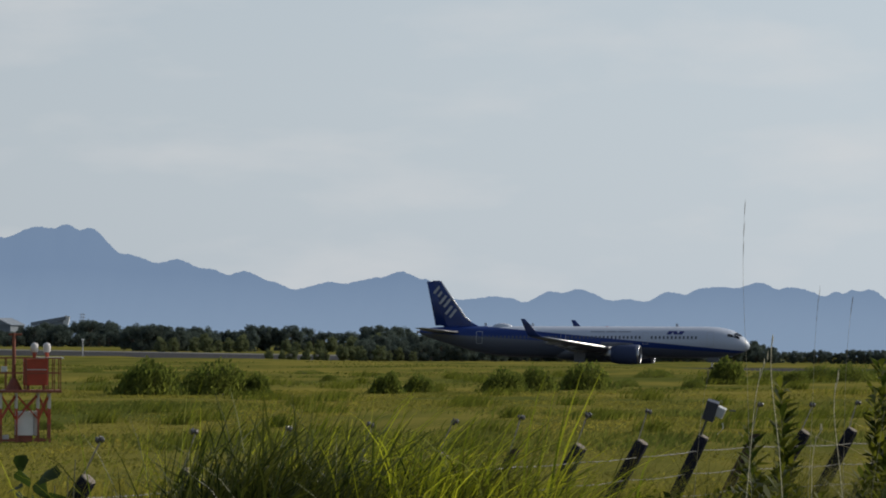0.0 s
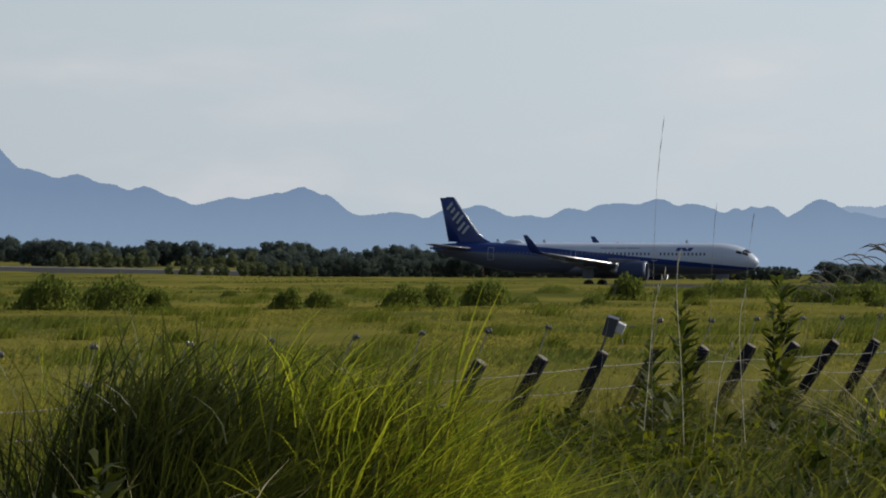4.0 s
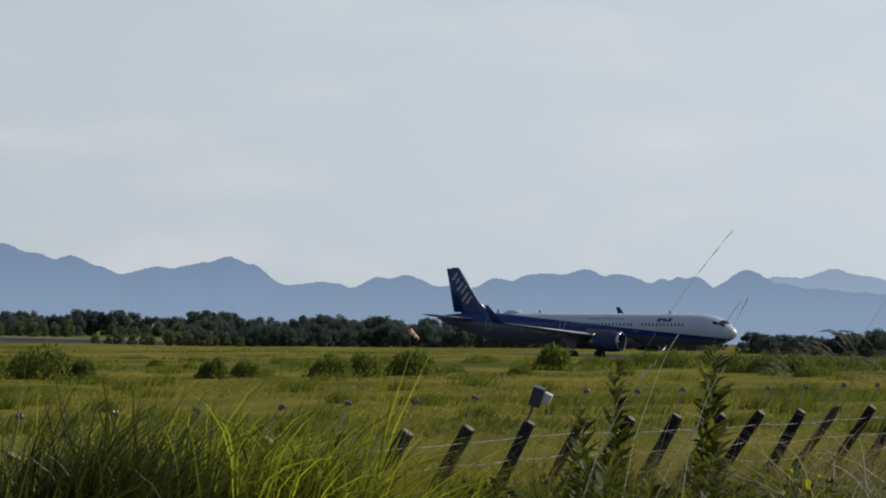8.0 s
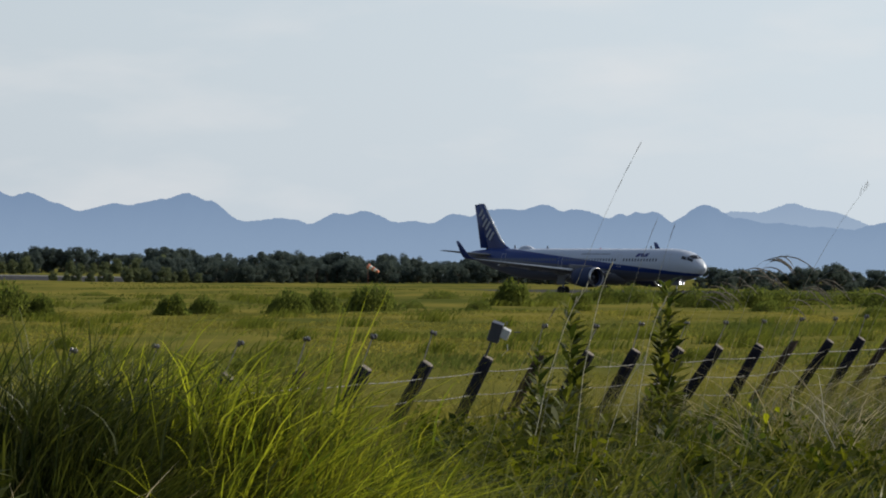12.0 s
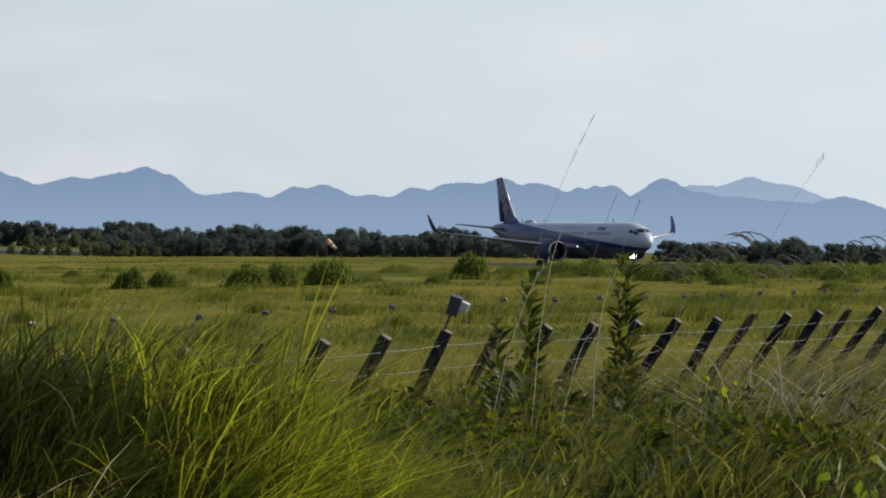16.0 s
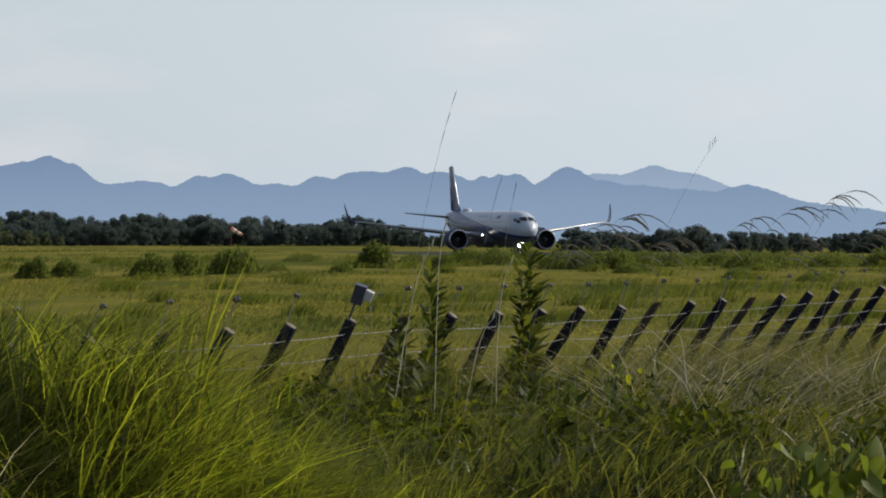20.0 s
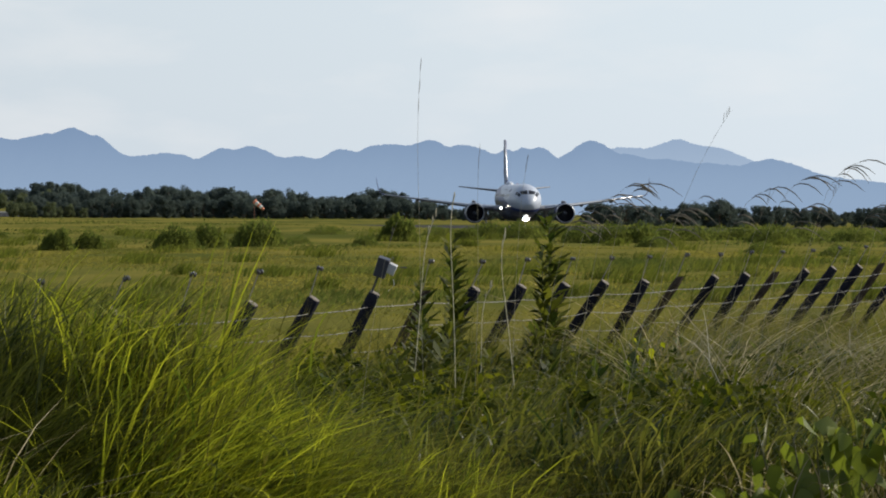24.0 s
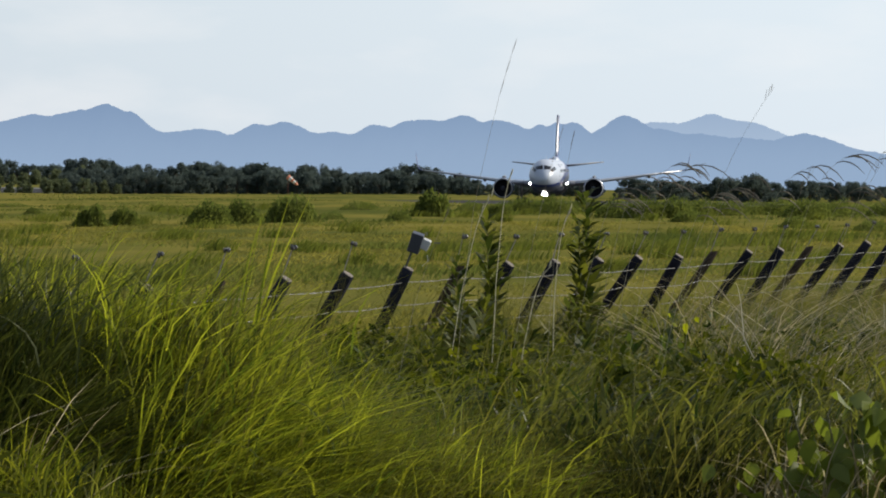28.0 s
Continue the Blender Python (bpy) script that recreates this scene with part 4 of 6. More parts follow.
def build_bushes():
    rng = np.random.default_rng(11)
    # bearing, distance, half width, height
    spots = [(-13.37, 177, 0.72, 1.65), (-9.95, 192, 1.5, 1.95), (-8.85, 194, 1.7, 1.85), (-8.15, 194, 0.7, 1.2), (-10.96, 288, 1.2, 0.55), (-7.24, 288, 1.1, 0.5), (-5.95, 199, 0.8, 1.25), (-5.40, 204, 0.8, 1.05),
             (-3.95, 203, 1.15, 1.35), (-3.45, 205, 1.05, 1.4), (-2.57, 209, 1.35, 1.6), (-1.42, 271, 1.3, 0.85), (-0.21, 242, 1.15, 1.8), (0.95, 250, 0.9, 1.2), (1.35, 262, 1.4, 1.5), (1.9, 258, 1.7, 1.65), (2.4, 262, 1.2, 1.35)]
    spots += [(0.5, 268, 1.2, 0.9), (-0.75, 215, 0.7, 0.6), (-1.9, 222, 0.8, 0.5), (4.1, 215, 0.8, 0.7), (5.9, 200, 0.7, 0.6), (7.2, 190, 0.9, 0.6), (-6.9, 240, 0.5, 0.45), (-11.6, 125, 0.5, 0.35)]
    # the row of bushes along the field's edge
    spots += [(2.98 + 0.45 * k, rng.uniform(232, 250), rng.uniform(1.3, 1.7), rng.uniform(1.0, 1.4)) for k in range(13)]
    for k, (az, d, w, h) in enumerate(spots):
        b = build_shrub(40 + k, 1.05 * w, (1.12 if d < 245 else 0.9) * h, wispy=k % 5 != 0)
        b.matrix_basis = pose(*place(az, d), 0, 0, 0)
        tagged(b, "low flat dark green bush in the grass" if h < 0.7 else "rounded dark green bush standing in the grassland", "bush", "bushes of the field")


# ---- buildings and poles far off ----
def build_far_things():
    p = place(-12.35, 1300)
    hall = new("hangar")
    tagged(hall, "low grey airfield hall with a pitched roof among trees", "building")
    hall.matrix_basis = pose(p.x, p.y, 0, 0, 0, 78)
    bm = bmesh.new()
    add_box(bm, (13, 11, 7.6), pose(0, 0, 3.8), 0.05)
    part("wall", bm, ROOF_HAZY, hall)
    bm = bmesh.new()
    add_loft(bm, [[Vector((x, -6.2, 7.6)), Vector((x, 6.2, 7.6)), Vector((x, 0, 10.4))] for x in (-7, 7)])
    part("roof", bm, ROOF_HAZY, hall)
    p = place(-11.55, 1300)
    hall = new("terminal_building")
    tagged(hall, "grey airfield building with a sloping roof and pale end wall", "building")
    hall.matrix_basis = pose(p.x, p.y, 0, 0, 0, 10)
    bm = bmesh.new()
    add_loft(bm, [[Vector((x, -4, 0)), Vector((x, 4, 0)), Vector((x, 4, z)), Vector((x, -4, z))] for x, z in ((-7.2, 7.4), (4.9, 9.7))])
    part("wall", bm, ROOF_HAZY, hall)
    bm = bmesh.new()
    add_loft(bm, [[Vector((x, -4.6, z)), Vector((x, 4.6, z)), Vector((x, 4.6, z + 1.3)), Vector((x, -4.6, z + 1.3))] for x, z in ((-8, 7.4), (5.2, 9.8))])
    part("roof", bm, ROOF_HAZY, hall)
    bm = bmesh.new()
    add_box(bm, (2.0, 8.4, 3.4), pose(5.4, 0, 9.6, 0, 12, 0), 0.05)
    part("end_panel", bm, PALE_WALL, hall, "sunlit white end panel")
    p = place(-11.05, 1290)
    mast = new("radio_mast")
    tagged(mast, "thin grey radio mast with crossbars", "mast")
    mast.matrix_basis = pose(p.x, p.y, 0)
    bm = bmesh.new()
    for x in (-0.7, 0.7):
        add_tube(bm, [(x, 0, 0), (x * 0.5, 0, 12.2)], [0.14, 0.1], 5)
    part("legs", bm, GREY, mast)
    for z in (8.5, 9.6, 10.7, 11.8):
        bm = bmesh.new()
        add_box(bm, (2.2 if z > 9 else 1.4, 0.15, 0.2), pose(0, 0, z))
        part("crossbar", bm, GREY, mast)
    for z in (3.0, 5.0):
        bm = bmesh.new()
        add_box(bm, (1.4, 0.15, 0.16), pose(0, 0, z))
        part("crossbar", bm, GREY, mast)
    p = place(-11.04, 700)
    pole = new("marker_pole")
    tagged(pole, "pale slender pole beside the runway", "pole")
    pole.matrix_basis = pose(p.x, p.y, 0)
    bm = bmesh.new()
    add_tube(bm, [(0, 0, -0.2), (0, 0, 3.4)], [0.12, 0.1], 8)
    part("shaft", bm, PALE_WALL, pole)
    bm = bmesh.new()
    add_box(bm, (0.5, 0.4, 0.35), pose(0, 0, 3.5), 0.04)
    part("head", bm, PALE_WALL, pole)


def build_windsock():
    p = place(-2.62, 596)
    sock = new("windsock")
    tagged(sock, "orange and white striped windsock on a thin pole", "windsock")
    sock.matrix_basis = pose(p.x, p.y, 0)
    bm = bmesh.new()
    add_tube(bm, [(0, 0, -0.2), (0, 0, 3.25)], [0.05, 0.04], 8)
    part("pole", bm, STEEL, sock)
    cone = new("cone")
    cone.parent = sock
    cone.matrix_basis = pose(0, 0, 3.2, 0, 38, -10)
    for k in range(5):
        bm = bmesh.new()
        add_lathe(bm, [(0.46 * k, 0.45 - 0.045 * k), (0.46 * (k + 1), 0.45 - 0.045 * (k + 1))], 14)
        part("band", bm, SOCK_WHITE if k in (1, 3) else SOCK_RED, cone, "", True)
    return cone


# ---- light tower in the field ----
def build_tower():
    p = place(-12.0, 111)
    tower = new("light_tower")
    tagged(tower, "red and white steel platform with twin beacon lamps, in the field", "tower")
    tower.matrix_basis = pose(p.x, p.y, p.z, 0, 0, 14)
    w = 0.78
    for x in (-w, -0.28, 0.42, w):
        for y in (-0.55, 0.55):
            leg = new("leg")
            leg.parent = tower
            leg.matrix_basis = pose(x, y, 0)
            # lowest band in dark steel: the shadow on the legs put into its colour
            for z0, z1, m in ((-0.1, 0.6, STEEL), (0.6, 1.1, RED), (1.1, 1.62, WHITE)):
                bm = bmesh.new()
                add_box(bm, (0.07, 0.07, z1 - z0), pose(0, 0, (z0 + z1) / 2), 0.006)
                part("leg_band", bm, m, leg)
    for y in (-0.55, 0.55):
        for x0, x1 in ((-w, -0.28), (0.42, w), (-0.28, 0.42)):
            for a, b in (((x0, y, 1.55), (x1, y, 0.75)), ((x1, y, 1.55), (x0, y, 0.75))):
                bm = bmesh.new()
                add_tube(bm, [a, b], [0.025, 0.025], 5)
                part("brace", bm, RED, tower)
        bm = bmesh.new()
        add_box(bm, (2 * w, 0.05, 0.07), pose(0, y, 0.08))
        part("base_rail", bm, STEEL, tower)
    bm = bmesh.new()
    add_box(bm, (2.32, 1.5, 0.08), pose(0, 0, 1.66), 0.01)
    part("platform", bm, STEEL, tower, "dark rusty red platform")
    for x in (-1.12, -0.9, -0.62, 0.0, 0.72, 0.92, 1.12):
        for y in (-0.72, 0.72):
            bm = bmesh.new()
            add_box(bm, (0.032, 0.032, 1.08), pose(x, y, 2.22))
            part("rail_post", bm, STEEL, tower)
    for y in (-0.72, 0.72):
        for z in (2.25, 2.74):
            bm = bmesh.new()
            add_box(bm, (2.28, 0.035, 0.035), pose(0, y, z))
            part("hand_rail", bm, STEEL, tower)
    for x in (-1.0, -0.7):
        bm = bmesh.new()
        add_box(bm, (0.2, 0.03, 0.18), pose(x, -0.74, 2.38), 0.01)
        part("sign_plate", bm, BOX_PALE, tower, "small pale plate")
    cabinet = new("cabinet")
    cabinet.parent = tower
    bm = bmesh.new()
    add_box(bm, (0.78, 0.6, 0.86), pose(0.33, -0.1, 2.28), 0.02)
    part("body", bm, RED, cabinet, "orange-red cabinet")
    bm = bmesh.new()
    add_box(bm, (0.06, 0.62, 0.84), pose(0.02, -0.12, 2.28), 0.01)
    part("side_panel", bm, STEEL, cabinet)
    bm = bmesh.new()
    add_box(bm, (0.66, 0.02, 0.03), pose(0.36, -0.415, 2.36))
    part("seam", bm, WHITE, cabinet)
    for x in (0.1, 0.6):
        bm = bmesh.new()
        add_box(bm, (0.08, 0.4, 0.18), pose(x, -0.1, 1.78))
        part("foot", bm, STEEL, cabinet)
    bm = bmesh.new()
    add_box(bm, (0.9, 0.8, 0.05), pose(0.78, 0, 2.74), 0.01)
    part("shelf", bm, PALE_WALL, tower)
    for x in (0.30, 0.70):
        lamp = new("beacon_lamp")
        lamp.parent = tower
        lamp.matrix_basis = pose(x, -0.1, 2.72)
        bm = bmesh.new()
        add_tube(bm, [(0, 0, 0), (0, 0, 0.2)], [0.05, 0.07], 10)
        part("stem", bm, RED, lamp)
        bm = bmesh.new()
        add_lathe(bm, [(0.2, 0.10), (0.26, 0.125), (0.42, 0.125), (0.48, 0.10), (0.52, 0.02)], 16)
        bmesh.ops.transform(bm, matrix=pose(0, 0, 0, 0, -90, 0), verts=bm.verts)
        part("globe", bm, LAMP_GLASS, lamp, "white lamp globe", True)
    bm = bmesh.new()
    add_tube(bm, [(-0.36, 0, 1.68), (-0.36, 0, 1.95), (-0.36, 0, 2.1), (-0.36, 0, 3.55)], [0.3, 0.16, 0.07, 0.055], 10)
    part("mast", bm, STEEL, tower, "dark red mast with a flared foot")
    bm = bmesh.new()
    add_box(bm, (0.42, 0.05, 0.06), pose(-0.32, 0, 3.5), 0.01)
    part("crossarm", bm, STEEL, tower)
    box = new("equipment_box")
    box.parent = tower
    bm = bmesh.new()
    add_box(bm, (0.58, 0.5, 0.78), pose(-0.02, -0.2, 0.62), 0.02)
    part("body", bm, PALE_WALL, box, "pale grey equipment box")
    bm = bmesh.new()
    add_box(bm, (0.15, 0.46, 0.8), pose(0.36, -0.22, 0.62), 0.02)
    part("door", bm, WHITE, box, "white box door")
    bm = bmesh.new()
    add_box(bm, (0.5, 0.4, 0.24), pose(-0.02, -0.2, 0.12))
    part("plinth", bm, STEEL, box)
    bm = bmesh.new()
    add_box(bm, (0.2, 0.2, 0.22), pose(-0.62, -0.3, 0.14), 0.02)
    part("junction_box", bm, WHITE, tower)


# ---- fence ----
FENCE_0 = Vector((-1.98, 30.0, 0))
FENCE_STEP = Vector((0.534, 1.225, 0))
LEAN = Vector((0.917, -0.40, 0))
TILT = radians(33)


def build_fence():
    rng = random.Random(8)
    fence = new("fence")
    tagged(fence, "leaning dark timber post fence strung with barbed wire", "fence")
    axis = (LEAN * math.sin(TILT) + Vector((0, 0, math.cos(TILT)))).normalized()
    tops = {}
    wood = bmesh.new()
    length = 1.6
    rings = []
    for k, s in ((0, 1.0), (0.1, 0.98), (0.5, 1.03), (0.93, 1.0), (0.985, 0.97), (1.0, 0.86)):
        rings.append([Vector((0.058 * s * x, 0.058 * s * y, -length * (1 - k))) for x, y in ((1, 0.55), (0.55, 1), (-0.55, 1), (-1, 0.55), (-1, -0.55), (-0.55, -1), (0.55, -1), (1, -0.55))])
    add_loft(wood, rings)
    post_me = mesh_of(wood, POST)
    # a few older posts are worn thin and split at the head
    worn = bmesh.new()
    rings = []
    for k, s in ((0, 0.9), (0.3, 0.86), (0.7, 0.84), (0.9, 0.8), (0.97, 0.74), (1.0, 0.6)):
        rings.append([Vector((0.058 * s * x * (1 + 0.12 * math.sin(9 * k + 2 * y)), 0.058 * s * y, -length * (1 - k) + (0.035 * x - 0.02 * y if k == 1.0 else 0))) for x, y in ((1, 0.4), (0.35, 1), (-0.2, 0.7), (-1, 0.6), (-0.9, -0.5), (-0.3, -0.95), (0.1, -0.6), (0.9, -0.8))])
    add_loft(worn, rings)
    old_me = mesh_of(worn, POST_OLD)
    cap = bmesh.new()
    add_loft(cap, [[Vector((0.052 * x * s, 0.052 * y * s, z)) for x, y in ((1, 0.55), (0.55, 1), (-0.55, 1), (-1, 0.55), (-1, -0.55), (-0.55, -1), (0.55, -1), (1, -0.55))] for z, s in ((-0.002, 1), (0.006, 0.9))])
    cap_me = mesh_of(cap, POST_TOP)
    rb = bmesh.new()
    add_tube(rb, [(0, 0, -0.25), (0, 0, 0.0), (0.0, 0, 0.27)], [0.006, 0.006, 0.006], 6)
    rod_me = mesh_of(rb, ROD)
    ib = bmesh.new()
    add_lathe(ib, [(-0.03, 0.01), (-0.03, 0.02), (-0.012, 0.024), (-0.004, 0.012), (0.004, 0.012), (0.012, 0.026), (0.03, 0.018), (0.034, 0.006)], 12)
    add_tube(ib, [(0.0, 0, 0), (0.0, 0.035, 0.016), (0, 0.045, 0.0), (0, 0.035, -0.012)], [0.006] * 4, 5)
    ins_me = mesh_of(ib, CERAMIC)
    turn = Matrix.Rotation(math.atan2(LEAN.y, LEAN.x), 4, "Z")
    for n in range(-9, 26):
        top = FENCE_0 + FENCE_STEP * n + Vector((0.022 + rng.uniform(-0.02, 0.02), rng.uniform(-0.05, 0.05), 0))
        top.z = float(np.interp(n, [-6, 0, 4, 9, 14, 25], [4.05, 4.056, 4.075, 4.02, 4.015, 4.05])) + rng.uniform(-0.01, 0.01)
        tilt = TILT + radians(rng.uniform(-6, 6))
        m = Matrix.Translation(top) @ turn @ Matrix.Rotation(tilt, 4, "Y") @ Matrix.Rotation(radians(rng.uniform(-20, 20)), 4, "Z")
        post = child("post", old_me if n in (0, 4, 10, 13, 17) else post_me, fence, m, "split and weathered brown post" if n in (0, 4, 10, 13, 17) else "")
        if n not in (0, 4, 10, 13, 17):
            child("end_grain", cap_me, post, None, "pale weathered end grain")
        if n != 3:
            r = child("rod", rod_me, post, pose(-0.05, 0.0, 0, rng.uniform(-6, 6), -10 + rng.uniform(-5, 5), 0))
            child("insulator", ins_me, post, pose(-0.097, 0, 0.28, 0, -30 + rng.uniform(-20, 20), rng.uniform(0, 90)), "dark insulator with a shiny rim")
        tops[n] = m
    # strands: each hangs from post to post a little slack, two wires twisted round each other
    for k, (down, sag) in enumerate(((0.14, 0.012), (0.40, 0.02), (0.66, 0.02))):
        pts = []
        for n in range(-9, 25):
            a, b = tops[n] @ Vector((0.05, 0.058, -down)), tops[n + 1] @ Vector((0.05, 0.058, -down))
            a, b = a + Vector((-0.02, -0.03, 0)), b + Vector((-0.02, -0.03, 0))
            for i in range(120):
                u = i / 120
                p = a.lerp(b, u)
                p.z -= sag * 4 * u * (1 - u)
                pts.append(p)
        P = np.array([tuple(p) for p in pts])
        beat = np.arange(len(P)) * 1.336 / 120 * math.tau / 0.05
        rad = 0.0034 + 0.0020 * np.sin(beat)
        V = np.stack([P + rad[:, None] * (np.array([0.9, -0.4, 0]) * math.cos(q) + np.array([0, 0, 1]) * math.sin(q)) for q in (0, math.pi / 2, math.pi, 1.5 * math.pi)], 1)
        i, j = np.meshgrid(np.arange(len(P) - 1), np.arange(4), indexing="ij")
        q = np.stack([4 * i + j, 4 * i + (j + 1) % 4, 4 * i + 4 + (j + 1) % 4, 4 * i + 4 + j], -1).reshape(-1, 4)
        ends = np.array([[0, 1, 2], [0, 2, 3], [4 * len(P) - 4, 4 * len(P) - 2, 4 * len(P) - 3], [4 * len(P) - 4, 4 * len(P) - 1, 4 * len(P) - 2]])
        strand = new("wire_strand", raw_mesh("strand", V.reshape(-1, 3), q, ends, WIRE, True))
        strand.parent = fence
        strand["label"] = "twisted galvanised barbed wire"
        B = []
        for a, b in zip(pts[::12], pts[12::12]):
            d = (b - a).normalized()
            c = a
            for o in (Vector((0.006, 0, 0.012)), Vector((-0.008, 0.003, 0.010))):
                B += [c - o - d * 0.002, c - o + d * 0.002, c + o + d * 0.002, c + o - d * 0.002]
        B = np.array([tuple(p) for p in B])
        ob = new("barbing", raw_mesh("barbs", B, np.arange(len(B)).reshape(-1, 4), np.zeros((0, 3), int), WIRE))
        ob.parent = fence
        tagged(ob, kind="stuff")
    # control box on the post with the bracket
    box = new("control_box")
    tagged(box, "small dark fence control box with a pale lid, tilted on brackets", "control box")
    box.matrix_basis = tops[3] @ pose(-0.03, 0, 0.27, 0, -8, 0) @ Matrix.Scale(0.78, 4)
    bm = bmesh.new()
    add_box(bm, (0.15, 0.17, 0.25), pose(-0.02, 0, 0), 0.008)
    part("body", bm, BOX_DARK, box, "dark blue-grey body")
    bm = bmesh.new()
    add_box(bm, (0.11, 0.12, 0.135), pose(0.105, -0.01, 0.02, 0, 8, 0), 0.012)
    part("lid", bm, BOX_PALE, box, "pale grey front housing")
    bm = bmesh.new()
    add_tube(bm, [(0.06, 0, 0.12), (0.06, 0.0, 0.16), (0.085, 0, 0.165), (0.085, 0, 0.12)], [0.006] * 4, 6)
    part("ring", bm, WIRE, box)
    bm = bmesh.new()
    add_tube(bm, [(0.17, -0.03, -0.1), (0.2, -0.03, -0.17), (0.15, -0.03, -0.26)], [0.006] * 3, 6)
    part("cable", bm, BOX_PALE, box)
    bm = bmesh.new()
    add_tube(bm, [(0.2, 0, 0.07), (0.28, 0.02, 0.09)], [0.006, 0.01], 6)
    part("switch", bm, BOX_DARK, box)
    for y in (-0.04, 0.03):
        bm = bmesh.new()
        add_tube(bm, [(-0.03, y, -0.05), (-0.06, y, -0.62)], [0.012, 0.012], 6)
        part("bracket", bm, BOX_DARK, box)


# ---- grass ----
SWAYING = []  # plants that the wind moves, with their feet and how far they swing


def blades(name, xy, height, width, bend, material, label, seed, wind=(0.9, -0.3), seg=3, spread=0.6, kind="stuff", z=None, origin=None, least=0.3, sag=0.42, lumps=0.0):
    """Many curved, tapering blades in one mesh; they lean with the wind."""
    rng = np.random.default_rng(seed)
    n = len(xy)
    h = height if np.ndim(height) else rng.uniform(height * 0.55, height * 1.15, n)
    if lumps:  # humps and hollows
        h = h * np.clip([0.78 + 1.1 * noise.noise(Vector((x * lumps, y * lumps * 0.6, 9.0))) for x, y in xy], 0.3, 1.25)
    b = rng.uniform(least, 1.0, n) * bend
    wd = np.array(wind) / np.hypot(*wind)
    d = wd + rng.normal(0, spread, (n, 2))
    d /= np.linalg.norm(d, axis=1)[:, None] + 1e-6
    a = rng.uniform(0, math.tau, n)
    side = np.stack([np.cos(a), np.sin(a), np.zeros(n)], 1)
    w = width * rng.uniform(0.6, 1.3, n)
    base = np.concatenate([xy, (ground_z(xy[:, 0], xy[:, 1]) if z is None else z)[:, None] - 0.03], 1)
    V = np.empty((n, 2 * seg + 1, 3))
    for k in range(seg + 1):
        t = k / seg
        c = base.copy()
        c[:, :2] += d * (h * b * t ** 1.9)[:, None]
        c[:, 2] += h * (t - sag * b * t ** 2.4)
        ww = (w * (1 - 0.75 * t ** 1.5))[:, None] * 0.5
        if k < seg:
            V[:, 2 * k], V[:, 2 * k + 1] = c - side * ww, c + side * ww
        else:
            V[:, 2 * seg] = c
    o = (np.arange(n) * (2 * seg + 1))[:, None, None]
    q = np.array([[2 * k, 2 * k + 1, 2 * k + 3, 2 * k + 2] for k in range(seg - 1)])[None] + o
    t3 = np.array([[2 * seg - 2, 2 * seg - 1, 2 * seg]])[None] + o
    if origin is not None:
        V -= np.array(origin)
    ob = new(name, raw_mesh(name, V.reshape(-1, 3), q.reshape(-1, 4), t3.reshape(-1, 3), material))
    tagged(ob, label, "grass", kind=kind)
    if origin is not None:
        ob.location = origin
        SWAYING.append((ob, tuple(origin), 0.8))
    return ob


def sector(n, a0, a1, d0, d1, seed, keep=None):
    """Places strewn evenly over a part of a ring round the camera's stand."""
    rng = np.random.default_rng(seed)
    d = np.sqrt(rng.uniform(d0 * d0, d1 * d1, n))
    a = np.radians(rng.uniform(a0, a1, n))
    xy = np.stack([d * np.sin(a), d * np.cos(a)], 1)
    return xy if keep is None else xy[keep(xy, rng)]


def patchy(scale, low, seed):
    def keep(xy, rng):
        v = np.array([noise.noise(Vector((x * scale, y * scale, seed))) for x, y in xy])
        return v + rng.uniform(-0.12, 0.12, len(xy)) > low
    return keep


def tuft(az, d, r, n, seed):
    """Places bunched round a tussock's middle."""
    rng = np.random.default_rng(seed)
    p = place(az, d)
    return np.array([p.x, p.y]) + rng.normal(0, r, (n, 2))


